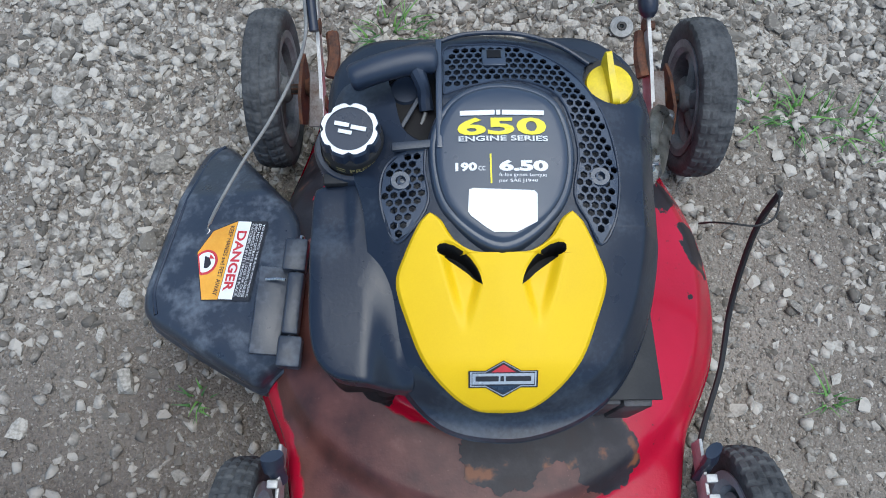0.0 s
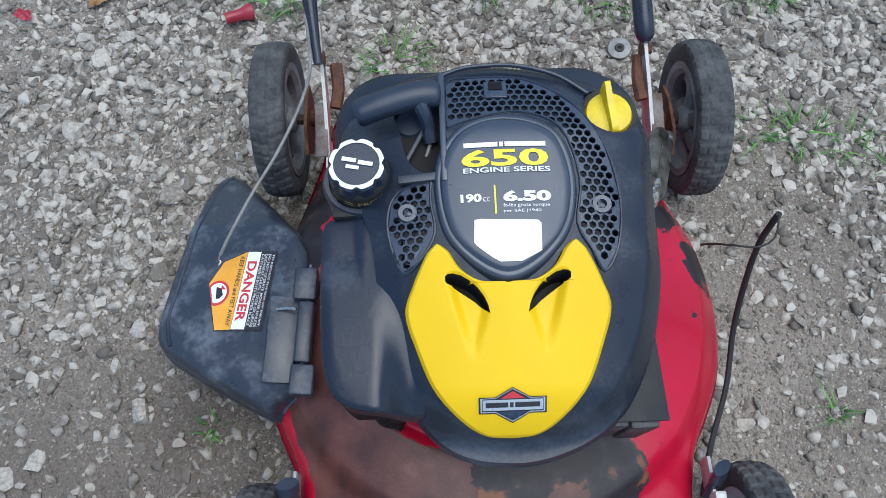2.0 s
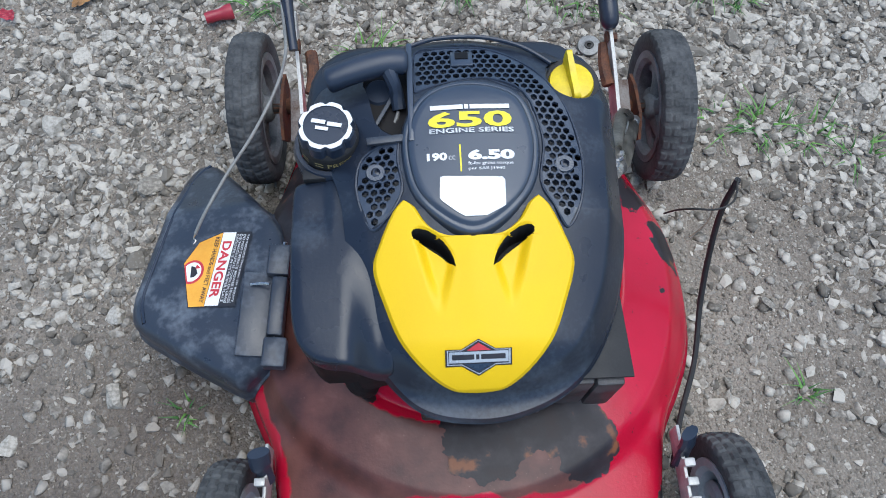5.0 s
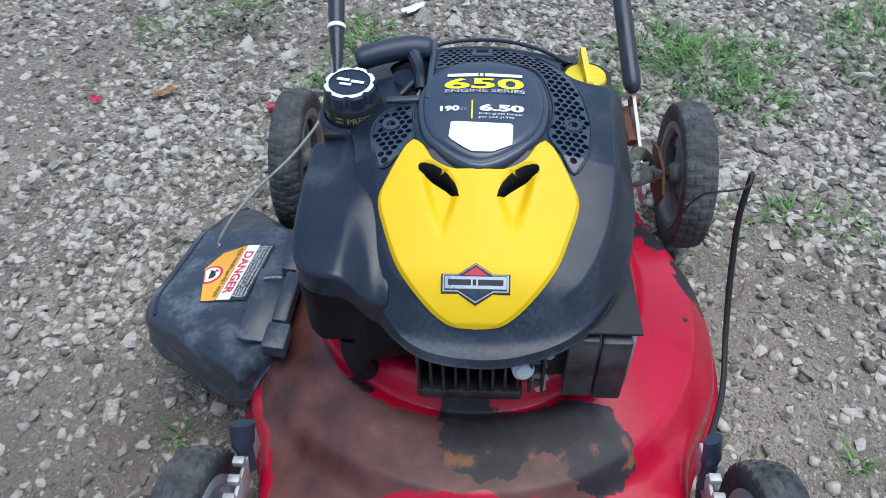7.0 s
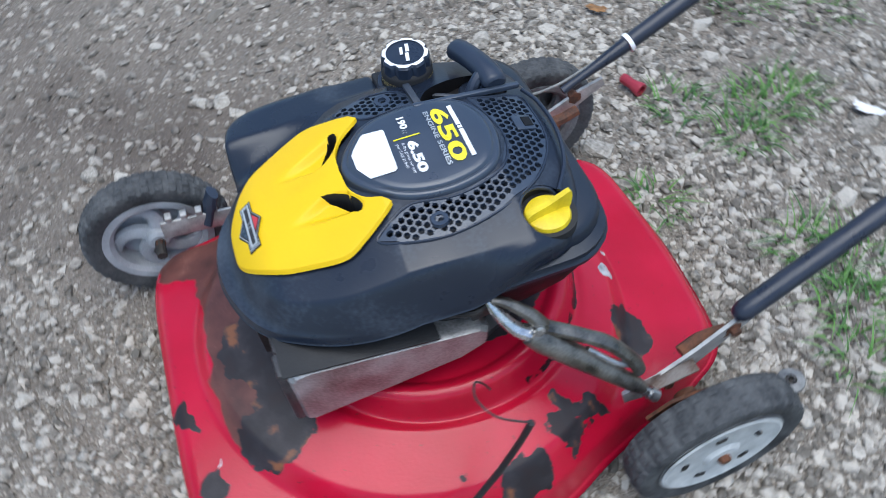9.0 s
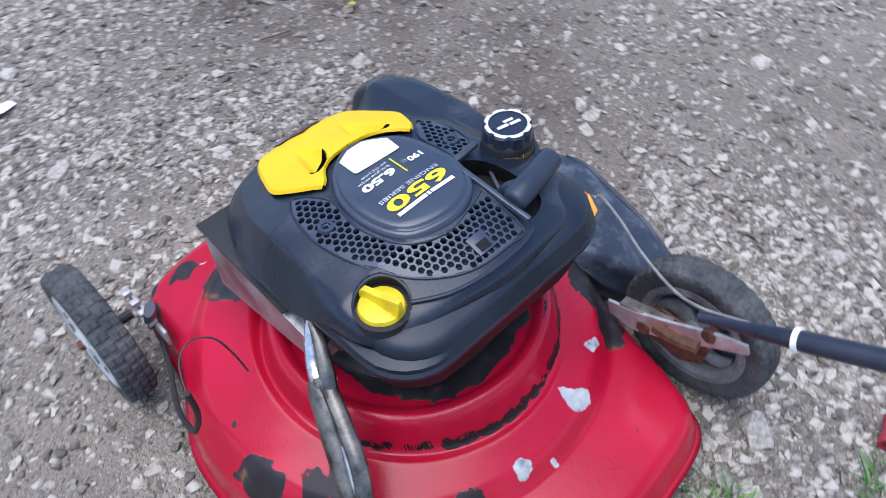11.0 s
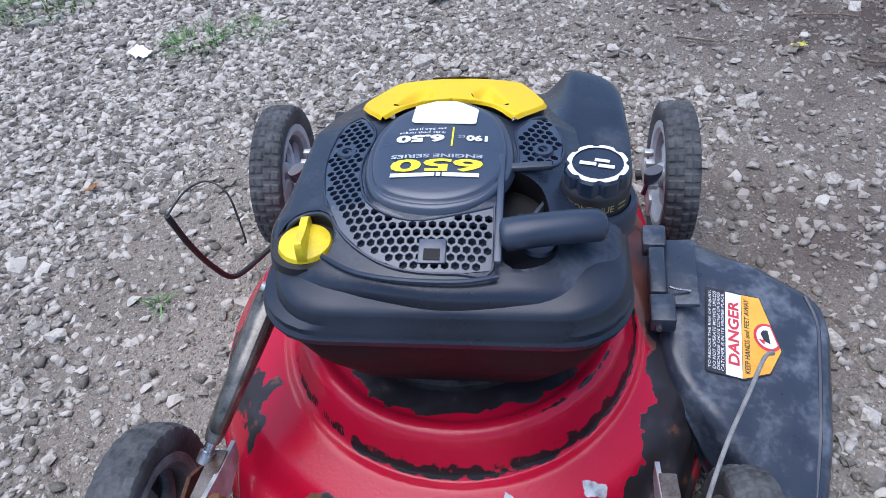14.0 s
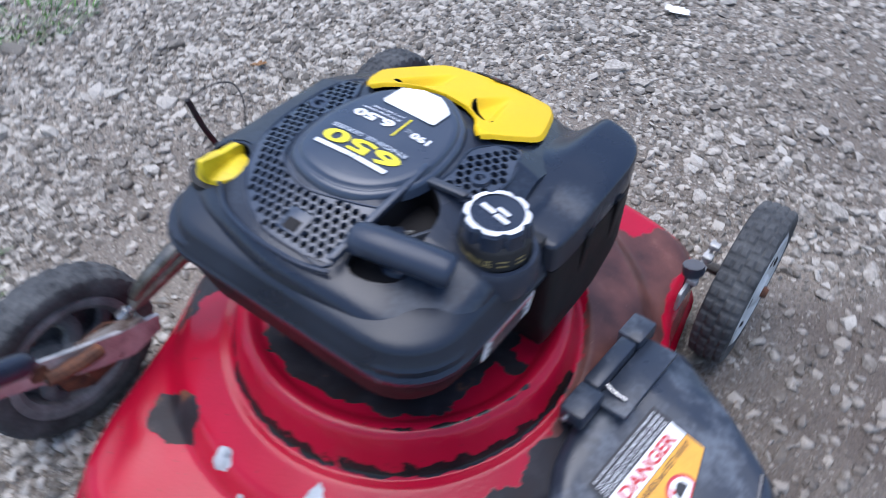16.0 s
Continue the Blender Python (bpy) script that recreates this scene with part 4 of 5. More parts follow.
flat_poly("badge_wedge", [(-0.0125, -0.1525), (0.0, -0.1585), (0.0125, -0.1525)], on_badge(0.0020), LABEL_BLUE, emblem, "dark blue wedge")
flat_poly("badge_band", [(-0.0262, -0.1516), (0.0262, -0.1516), (0.0262, -0.1434), (-0.0262, -0.1434)], on_badge(0.0022), SILVER, emblem)
for x0, x1 in ((-0.0235, -0.004), (-0.0025, 0.0005), (0.002, 0.0235)):
    flat_poly("badge_bar", [(x0, -0.1494), (x1, -0.1494), (x1, -0.1456), (x0, -0.1456)], on_badge(0.0026), LABEL_BLACK, emblem)


def rounded_rect(cx, cy, hx, hy, r, n=7):
    out = []
    for qx, qy, a0 in ((1, 1, 0), (-1, 1, 90), (-1, -1, 180), (1, -1, 270)):
        for i in range(n):
            a = radians(a0 + 90 * i / (n - 1))
            out.append((cx + qx * (hx - r) + r * math.cos(a), cy + qy * (hy - r) + r * math.sin(a)))
    return out


def loft(bm, sections, cap=True):
    rings = [[bm.verts.new((x, y, z)) for x, y in pts] for pts, z in sections]
    n = len(rings[0])
    for q, w in zip(rings, rings[1:]):
        for j in range(n):
            bm.faces.new((q[j], q[(j + 1) % n], w[(j + 1) % n], w[j]))
    if cap:
        bm.faces.new(rings[0][::-1])
        bm.faces.new(rings[-1])


# fuel tank
bm = bmesh.new()
rr = rounded_rect
loft(bm, [(rr(-0.006, 0.0770, 0.1460, 0.1090, 0.054), 0.314), (rr(-0.006, 0.0770, 0.1540, 0.1170, 0.057), 0.318), (rr(-0.006, 0.0770, 0.1550, 0.1180, 0.057), 0.324), (rr(-0.006, 0.0770, 0.1525, 0.1155, 0.056), 0.327),
          (rr(-0.006, 0.0770, 0.1525, 0.1155, 0.056), 0.333), (rr(-0.010, 0.0770, 0.1460, 0.1130, 0.055), 0.336), (rr(-0.010, 0.0770, 0.1450, 0.1120, 0.055), 0.3465), (rr(-0.010, 0.0770, 0.1425, 0.1095, 0.054), 0.3505), (rr(-0.010, 0.0760, 0.1380, 0.1050, 0.052), 0.3535), (rr(-0.012, 0.0710, 0.1260, 0.0940, 0.046), 0.3580), (rr(-0.014, 0.0650, 0.1120, 0.0850, 0.040), 0.3620)])
tank = part("fuel_tank", bm, TANK_TOP, mower, "black moulded fuel tank with a seam round it", sharp=40)

# lower half, a deeper black than the upper one
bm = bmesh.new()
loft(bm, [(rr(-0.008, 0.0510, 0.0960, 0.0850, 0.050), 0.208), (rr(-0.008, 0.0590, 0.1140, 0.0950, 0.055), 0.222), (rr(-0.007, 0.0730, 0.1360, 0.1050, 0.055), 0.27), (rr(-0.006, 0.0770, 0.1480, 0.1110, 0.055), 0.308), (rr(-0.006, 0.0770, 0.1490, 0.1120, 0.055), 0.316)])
part("tank_bottom", bm, DEEP_BLACK, tank, "matt black lower half, darker than the top")

# side warning label on the tank
bm = bmesh.new()
lab = [(-0.1565, 0.108, 0.311), (-0.1565, 0.036, 0.309), (-0.1525, 0.036, 0.277), (-0.1525, 0.108, 0.279)]
bm.faces.new([bm.verts.new(p) for p in lab])
side_label = part("side_label", bm, WHITE_STICKER, tank, "small white printed label", smooth=False)
for i in range(6):
    z = 0.3055 - 0.0048 * i
    xx = -0.1565 + (0.311 - z) / 0.032 * 0.004 - 0.0008
    bm = bmesh.new()
    y0 = 0.102 - (0.006 if i % 2 else 0.0)
    bm.faces.new([bm.verts.new(p) for p in ((xx, y0, z), (xx, 0.042 + 0.004 * (i % 3), z), (xx + 0.0003, 0.042 + 0.004 * (i % 3), z - 0.0026), (xx + 0.0003, y0, z - 0.0026))])
    part("print_bar", bm, LABEL_RED if i == 0 else LABEL_BLACK, side_label, smooth=False)

# fuel cap
CAP = (-0.130, 0.064)
bm = bmesh.new()
lathe(bm, [(0.036, 0.340), (0.0365, 0.362), (0.034, 0.367), (0.030, 0.367), (0.0295, 0.355)], Matrix.Translation((*CAP, 0)), 36)
part("filler_neck", bm, BLACK, tank)
cap = new("fuel_cap")
cap.parent = mower
tagged(cap, label="black fuel cap with scalloped white ring")
bm = bmesh.new()
lathe(bm, [(0.0, 0.360), (0.0265, 0.360), (0.0285, 0.364), (0.0285, 0.383), (0.0275, 0.386), (0.0255, 0.388), (0.0, 0.388)], Matrix.Translation((*CAP, 0)), 48)
part("cap_body", bm, BLACK_MATT, cap)


def flute(bm, z0, z1, r, depth, lobes=8, n=96):
    a = [[bm.verts.new((CAP[0] + (r - depth * max(0.0, math.cos(lobes * t)) ** 2 + dr) * math.cos(t), CAP[1] + (r - depth * max(0.0, math.cos(lobes * t)) ** 2 + dr) * math.sin(t), z)) for t in (2 * math.pi * i / n for i in range(n))]
         for z, dr in ((z0, 0.0008), (z1 - 0.002, 0.0), (z1, -0.002))]
    for q, w in zip(a, a[1:]):
        for j in range(n):
            bm.faces.new((q[j], q[(j + 1) % n], w[(j + 1) % n], w[j]))
    bm.faces.new(a[-1])


bm = bmesh.new()
flute(bm, 0.385, 0.4005, 0.0268, 0.0028)
part("cap_grip", bm, BLACK, cap)
bm = bmesh.new()
n = 96
ro = [0.0252 - 0.0026 * max(0.0, math.cos(8 * 2 * math.pi * i / n)) ** 2 for i in range(n)]
o = [bm.verts.new((CAP[0] + ro[i] * math.cos(2 * math.pi * i / n), CAP[1] + ro[i] * math.sin(2 * math.pi * i / n), 0.4012)) for i in range(n)]
q = [bm.verts.new((CAP[0] + 0.0209 * math.cos(2 * math.pi * i / n), CAP[1] + 0.0209 * math.sin(2 * math.pi * i / n), 0.4016)) for i in range(n)]
for i in range(n):
    bm.faces.new((o[i], o[(i + 1) % n], q[(i + 1) % n], q[i]))
part("cap_ring", bm, WHITE_INK, cap, "white painted scalloped ring")
tilt = radians(-12)
for u0, u1, v0, v1 in ((-0.014, -0.001, 0.001, 0.005), (0.001, 0.0145, 0.000, 0.004), (-0.009, 0.003, -0.0055, -0.002)):
    pts = [(CAP[0] + u * math.cos(tilt) - v * math.sin(tilt), CAP[1] + u * math.sin(tilt) + v * math.cos(tilt)) for u, v in ((u0, v0), (u1, v0), (u1, v1), (u0, v1))]
    flat_poly("cap_bar", pts, lambda x, y: 0.4018, WHITE_INK, cap)


def round_cap(start, z):
    return lambda u, v: (CAP[0] + 0.0289 * math.cos(radians(start) + u / 0.0289), CAP[1] + 0.0289 * math.sin(radians(start) + u / 0.0289), z + v)


letters("PRESS", 0.025, 0.0068, round_cap(-68, 0.3745), SILVER_GOLD, cap, weight=0.01)
letters("CONTINUE", 0.040, 0.0068, round_cap(78, 0.3745), SILVER_GOLD, cap, weight=0.01)
for st in (-125, 20, 150):
    letters("= =", 0.024, 0.0062, round_cap(st, 0.3745), SILVER_GOLD, cap, name="print_bar")

# oil dipstick knob
knob = new("oil_dipstick")
knob.parent = mower
tagged(knob, label="bright yellow oil dipstick knob")
KN = (0.109, 0.125)
bm = bmesh.new()
lathe(bm, [(0.0, 0.340), (0.0190, 0.340), (0.0222, 0.345), (0.0234, 0.362), (0.0215, 0.3668), (0.014, 0.3690), (0.0, 0.369)], Matrix.Translation((*KN, 0)), 40)
part("knob_body", bm, YELLOW_SOILED, knob)
bm = bmesh.new()
fin = smooth_path([(-0.024, 0.362), (-0.023, 0.374), (-0.013, 0.378), (0.0, 0.380), (0.014, 0.384), (0.0235, 0.386), (0.0245, 0.374), (0.0215, 0.362)], 5)
turn = pose(0, 0, 0, 0, 0, 97)
rows = []
for w in (-0.0042, 0.0042):
    rows.append([bm.verts.new(Vector((*KN, 0)) + turn @ Vector((float(u), w * (1.0 - 0.35 * (float(z) - 0.362) / 0.024), float(z)))) for u, z in fin])
bm.faces.new(rows[0])
bm.faces.new(rows[1][::-1])
for i in range(len(fin)):
    k2 = (i + 1) % len(fin)
    bm.faces.new((rows[0][i], rows[0][k2], rows[1][k2], rows[1][i]))
part("knob_fin", bm, YELLOW_SOILED, knob)

# recoil starter: grip, stem, pulley and guides
starter = new("pull_starter")
starter.parent = mower
tagged(starter, label="black T-shaped starter grip lying in its recess")
bm = bmesh.new()
tube(bm, smooth_path([(-0.132, 0.122, 0.386), (-0.112, 0.128, 0.390), (-0.090, 0.134, 0.392), (-0.070, 0.138, 0.392), (-0.054, 0.139, 0.389)], 6), [0.0115, 0.0135] + [0.0140] * 21 + [0.0130, 0.0105], 12, 0.85)
part("grip", bm, BLACK, starter)
bm = bmesh.new()
tube(bm, smooth_path([(-0.074, 0.134, 0.392), (-0.069, 0.122, 0.387), (-0.065, 0.112, 0.374), (-0.063, 0.100, 0.366)], 5), [0.0095, 0.009, 0.0085, 0.008, 0.0075] + [0.007] * 11, 10)
part("stem", bm, BLACK, starter)
bm = bmesh.new()
tube(bm, smooth_path([(-0.064, 0.098, 0.366), (-0.068, 0.088, 0.362), (-0.075, 0.080, 0.358)], 4), 0.002, 6)
part("starter_rope", bm, CABLE, starter)
bm = bmesh.new()
lathe(bm, [(0.014, 0.345), (0.016, 0.352), (0.012, 0.356), (0.016, 0.362), (0.013, 0.366), (0.0, 0.366)], Matrix.Translation((-0.083, 0.122, 0)), 24)
part("rope_pulley", bm, BLACK, starter)
bm = bmesh.new()
box(bm, (0.004, 0.046, 0.020), pose(-0.082, 0.092, 0.362, 0, 12, -28), 0.001)
part("guide_blade", bm, BLACK_WORN, starter)

# air filter cover: a flat-topped box that runs in under the engine cover
FILTER_EDGE = loop([(-0.112, 0.030), (-0.140, 0.031), (-0.160, 0.029), (-0.1665, 0.020), (-0.168, -0.02), (-0.1675, -0.07), (-0.165, -0.108), (-0.157, -0.132), (-0.140, -0.146), (-0.112, -0.151), (-0.090, -0.153), (-0.076, -0.150),
                    (-0.078, -0.12), (-0.084, -0.07), (-0.090, -0.02), (-0.094, 0.015)], 6)


def filter_z(x, y):
    """Top of the box, level, then falling in under the engine cover."""
    flat = 0.3650 - 0.12 * max(0.0, -0.110 - x) - 0.05 * max(0.0, -0.075 - y) - 0.0030 * smoothstep(-0.128, -0.136, x) * smoothstep(-0.03, -0.01, y)
    w = smoothstep(-0.120, -0.083, x)
    return flat + w * min(0.0, cover_top(x, y) - 0.0062 - flat)


def filter_ring(bm, k, drop):
    """The outline drawn in by k metres, or by the share k where k is over 0.1."""
    c = (-0.122, -0.060)
    out = []
    for x, y in FILTER_EDGE:
        d = math.hypot(x - c[0], y - c[1])
        f = 1 - k if k > 0.1 else 1 - k / d
        px, py = c[0] + (x - c[0]) * f, c[1] + (y - c[1]) * f
        out.append(bm.verts.new((px, py, filter_z(px, py) - drop)))
    return out


def filter_mesh():
    bm = bmesh.new()
    rings = [filter_ring(bm, k, drop) for k, drop in ((0.004, 0.030), (0.0, 0.028), (0.0, 0.0045), (0.0008, 0.0018), (0.0026, 0.0005), (0.006, 0.0))]
    rings += [filter_ring(bm, k, -0.0006) for k in (0.20, 0.28, 0.36, 0.44, 0.52, 0.60, 0.70, 0.80, 0.90)]
    n = len(rings[0])
    for q, w in zip(rings, rings[1:]):
        for j in range(n):
            bm.faces.new((q[j], q[(j + 1) % n], w[(j + 1) % n], w[j]))
    bm.faces.new(rings[-1])
    return bm


filter_cover = part("air_filter_cover", filter_mesh(), COVER_BLACK, mower, "plain black air filter cover beside the engine cover", sharp=40)
# soot and the shade under the cover are both put into the base's black
bm = bmesh.new()
side = [(max(-0.1668, x), max(-0.1440, min(0.0285, y))) for x, y in FILTER_EDGE]
taper = lambda k, dx, dy: [(-0.126 + (x + 0.126) * k + dx, -0.055 + (y + 0.055) * k + dy) for x, y in side]
loft(bm, [(taper(0.62, -0.008, 0.016), 0.210), (taper(0.74, -0.008, 0.012), 0.228), (taper(0.95, -0.002, 0.002), 0.250), (side, 0.258), (side, 0.326)])
filter_base = part("filter_base", bm, DEEP_BLACK, filter_cover, "filter housing base, blackened for soot and shade", sharp=40)
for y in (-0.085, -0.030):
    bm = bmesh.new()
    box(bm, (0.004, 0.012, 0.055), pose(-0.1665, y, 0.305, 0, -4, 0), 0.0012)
    part("housing_rib", bm, DEEP_BLACK, filter_base)
bm = bmesh.new()
box(bm, (0.046, 0.012, 0.010), pose(-0.134, 0.034, 0.360, 0, 0, 2), 0.003)
part("cover_latch", bm, BLACK_MATT, filter_cover)

# below the cover: block, carburettor, fins, plug
bm = bmesh.new()
lathe(bm, [(0.0, 0.178), (0.118, 0.178), (0.118, 0.190), (0.100, 0.200), (0.095, 0.335), (0.0, 0.335)], Matrix.Translation((0, 0.02, 0)), 40)
part("crankcase", bm, DARK_IRON, mower)
bm = bmesh.new()
box(bm, (0.145, 0.09, 0.10), pose(0.02, -0.10, 0.255), 0.006)
part("cylinder_block", bm, DARK_IRON, mower)
for i in range(11):
    bm = bmesh.new()
    box(bm, (0.0028, 0.036, 0.075), pose(-0.052 + 0.0115 * i, -0.158, 0.262), 0.0006)
    part("cooling_fin", bm, DARK_IRON, mower)
bm = bmesh.new()
box(bm, (0.100, 0.034, 0.014), pose(-0.005, -0.160, 0.217), 0.004)
part("head_flange", bm, DARK_IRON, mower)
bm = bmesh.new()
box(bm, (0.075, 0.05, 0.09), pose(-0.085, -0.115, 0.262, 0, 0, 12), 0.01)
part("carburettor", bm, DEEP_BLACK, mower)
bm = bmesh.new()
tube(bm, smooth_path([(-0.120, -0.128, 0.245), (-0.118, -0.134, 0.215), (-0.112, -0.132, 0.188)], 4), 0.014, 10)
part("intake_elbow", bm, DEEP_BLACK, mower)
plug = new("spark_plug")
plug.parent = mower
tagged(plug, label="spark plug with pale grey metal boot")
bm = bmesh.new()
pm = pose(0.040, -0.150, 0.252, 68, 0, 10)
lathe(bm, [(0.0, 0.032), (0.007, 0.032), (0.0105, 0.028), (0.0105, 0.004), (0.0085, 0.0), (0.0, 0.0)], pm, 16)
part("plug_boot", bm, RIM_PALE, plug)
bm = bmesh.new()
lathe(bm, [(0.0, 0.0), (0.011, 0.0), (0.011, -0.010), (0.008, -0.014), (0.0, -0.014)], pm, 6)
part("plug_nut", bm, STEEL, plug)
for x, y, z in ((0.060, -0.157, 0.240), (0.068, -0.150, 0.262), (0.062, -0.160, 0.222)):
    bm = bmesh.new()
    lathe(bm, [(0.0, 0.010), (0.0055, 0.010), (0.0055, 0.0), (0.009, -0.001), (0.009, -0.004), (0.0, -0.004)], pose(x, y, z, 90), 6)
    part("head_bolt", bm, GALV, mower)

# muffler
bm = bmesh.new()
face = [(-0.157, 0.202), (-0.150, 0.198), (-0.06, 0.208), (0.02, 0.218), (0.048, 0.232), (0.050, 0.252), (0.042, 0.260), (-0.140, 0.292), (-0.153, 0.290), (-0.158, 0.284)]
cols = [[bm.verts.new((x, y, z)) for y, z in face] for x in (0.088, 0.139, 0.1455)]
for v, (y, z) in zip(cols[2], face):
    v.co.y, v.co.z = y + (-0.055 - y) * 0.045, z + (0.245 - z) * 0.09
for q, w in zip(cols, cols[1:]):
    for j in range(len(face)):
        bm.faces.new((q[j], q[(j + 1) % len(face)], w[(j + 1) % len(face)], w[j]))
bm.faces.new(cols[0][::-1])
bm.faces.new(cols[-1])
muffler = part("muffler", bm, MUFFLER, mower, "bright dented steel muffler box", sharp=30)
# front end, darker than the muffler's side
bm = bmesh.new()
for x0, x1, y0 in ((0.084, 0.112, -0.1615), (0.1135, 0.1405, -0.1635)):
    box(bm, (x1 - x0, 0.012, 0.094), pose((x0 + x1) / 2, y0 + 0.004, 0.2465), 0.003)
part("end_cap", bm, DARK_STEEL, muffler, "dull grey folded muffler end", sharp=30)
bm = bmesh.new()
box(bm, (0.060, 0.158, 0.003), pose(0.118, -0.082, 0.2872, -9.5, 0, 0), 0.001)
part("heat_shield", bm, BLACK_MATT, mower, "black sheet heat shield over the muffler", sharp=30)
bm = bmesh.new()
box(bm, (0.040, 0.045, 0.020), pose(0.115, 0.055, 0.275, 10, 0, 0), 0.003)
part("muffler_bracket", bm, DARK_IRON, mower)
bm = bmesh.new()
tube(bm, smooth_path([(0.128, 0.012, 0.282), (0.140, 0.035, 0.287), (0.136, 0.060, 0.290), (0.150, 0.068, 0.283)], 5), 0.0035, 8)
part("control_link", bm, DARK_IRON, mower)

# ---- discharge chute ----
def chute_top(x, y):
    return 0.168 - 0.20 * max(0.0, -0.24 - x) - 0.19 * max(0.0, y + 0.04) - 0.36 * max(0.0, y - 0.12) - 0.35 * max(0.0, -0.07 - y)


CHUTE_EDGE = [(-0.224, -0.088), (-0.216, -0.03), (-0.213, 0.04), (-0.222, 0.082), (-0.252, 0.120), (-0.30, 0.180), (-0.330, 0.212), (-0.352, 0.218), (-0.366, 0.190), (-0.382, 0.110), (-0.397, 0.03), (-0.402, -0.005), (-0.394, -0.036),
              (-0.352, -0.066), (-0.30, -0.098), (-0.268, -0.116), (-0.258, -0.118), (-0.247, -0.108)]


def chute_mesh():
    bm = bmesh.new()
    N, M = 140, 22
    c = (-0.305, 0.035)
    ang, rad = polar_outline(CHUTE_EDGE, c, N)
    rings = []
    for i in range(1, M + 1):
        s = i / M
        ring = []
        for a, R in zip(ang, rad):
            r = s * R
            x, y = c[0] + r * math.cos(a), c[1] + r * math.sin(a)
            z = chute_top(x, y) - 0.012 * (1 - math.sqrt(max(0.0, 1 - max(0.0, 1 - (R - r) / 0.016) ** 2)))
            z += 0.0012 * noise.noise((x * 25, y * 25, 2))
            ring.append(bm.verts.new((x, y, z)))
        rings.append(ring)
    for dz, out in ((0.012, 0.001), (0.030, 0.003), (0.034, 0.006), (0.040, 0.006), (0.044, 0.003), (0.060, 0.004)):
        ring = []
        for j, (a, R) in enumerate(zip(ang, rad)):
            z = rings[M - 1][j].co.z
            hinge = smoothstep(-0.26, -0.23, c[0] + R * math.cos(a))
            ring.append(bm.verts.new((c[0] + (R + out) * math.cos(a), c[1] + (R + out) * math.sin(a), max(0.025, z - dz * (1 - 0.7 * hinge)))))
        rings.append(ring)
    bm.faces.new(rings[0])
    for q, w in zip(rings, rings[1:]):
        for j in range(N):
            bm.faces.new((q[j], q[(j + 1) % N], w[(j + 1) % N], w[j]))
    return bm


chute = part("discharge_chute", chute_mesh(), SCUFFED, mower, "scuffed black plastic discharge chute", sharp=50)
for y, l in ((0.022, 0.038), (-0.034, 0.070), (-0.088, 0.034)):
    bm = bmesh.new()
    wide = 0.026 if l < 0.05 else 0.018
    box(bm, (wide, l, 0.020), pose(-0.215 - 0.002 * (y < -0.05), y, 0.172, 0, 4, -4), 0.003, 2)
    part("hinge_knuckle", bm, SCUFFED, chute)
bm = bmesh.new()
box(bm, (0.034, 0.100, 0.006), pose(-0.242, -0.040, 0.170, 0, 6, -4), 0.002)
part("hinge_plate", bm, SCUFFED, chute)
bm = bmesh.new()
tube(bm, [(-0.209, 0.046, 0.172), (-0.219, -0.104, 0.172)], 0.003, 8)
part("hinge_pin", bm, STEEL, chute)
bm = bmesh.new()
tube(bm, smooth_path([(-0.224, -0.008, 0.180), (-0.233, -0.006, 0.178), (-0.247, -0.006, 0.176)], 3), 0.0016, 6)
part("hinge_spring", bm, STEEL, chute, "bright bent spring end")
bead = smooth_path([(-0.345, 0.212), (-0.360, 0.186), (-0.375, 0.11), (-0.390, 0.03), (-0.394, -0.004), (-0.387, -0.034)], 6)
bm = bmesh.new()
tube(bm, [(float(p[0]) + 0.008, float(p[1]) - 0.002, chute_top(float(p[0]) + 0.008, float(p[1])) - 0.001) for p in bead], 0.0028, 6)
part("edge_bead", bm, BLACK, chute)

# warning label on the chute: u runs along the words, v across them
LO = Vector((-0.2565, 0.0735))
LU = Vector((-0.0125, -0.099)).normalized()
LV = Vector((-LU.y, LU.x))


def on_label(u, v, lift):
    x, y = LO.x + LU.x * u + LV.x * v, LO.y + LU.y * u + LV.y * v
    return (x, y, chute_top(x, y) + lift)


def label_poly(name, pts, lift, mat, parent, label=""):
    bm = bmesh.new()
    bm.faces.new([bm.verts.new(on_label(u, v, lift)) for u, v in pts])
    return part(name, bm, mat, parent, label, smooth=False)


warn = label_poly("warning_label", [(-0.001, 0.001), (0.101, 0.001), (0.104, -0.057), (0.044, -0.079), (0.014, -0.066), (-0.001, -0.0385)], 0.0016, LABEL_BLACK, chute, "orange, white and black warning label, torn at one edge")
label_poly("white_strip", [(0.0, -0.0195), (0.1005, -0.0195), (0.101, -0.0365), (0.0, -0.0365)], 0.0020, WHITE_STICKER, warn)
label_poly("orange_field", [(0.0, -0.0370), (0.1015, -0.0370), (0.103, -0.0562), (0.044, -0.0778), (0.0145, -0.0650)], 0.0020, ORANGE, warn)


def along_label(u0, v0, lift=0.0025):
    return lambda u, v: on_label(u0 + u, v0 + v, lift)


letters("DANGER", 0.078, 0.0118, along_label(0.052, -0.0280), LABEL_RED, warn, weight=0.03, label="bold red word")
letters("KEEP HANDS and FEET AWAY", 0.090, 0.0055, along_label(0.052, -0.0420), LABEL_BLACK, warn, weight=0.01)
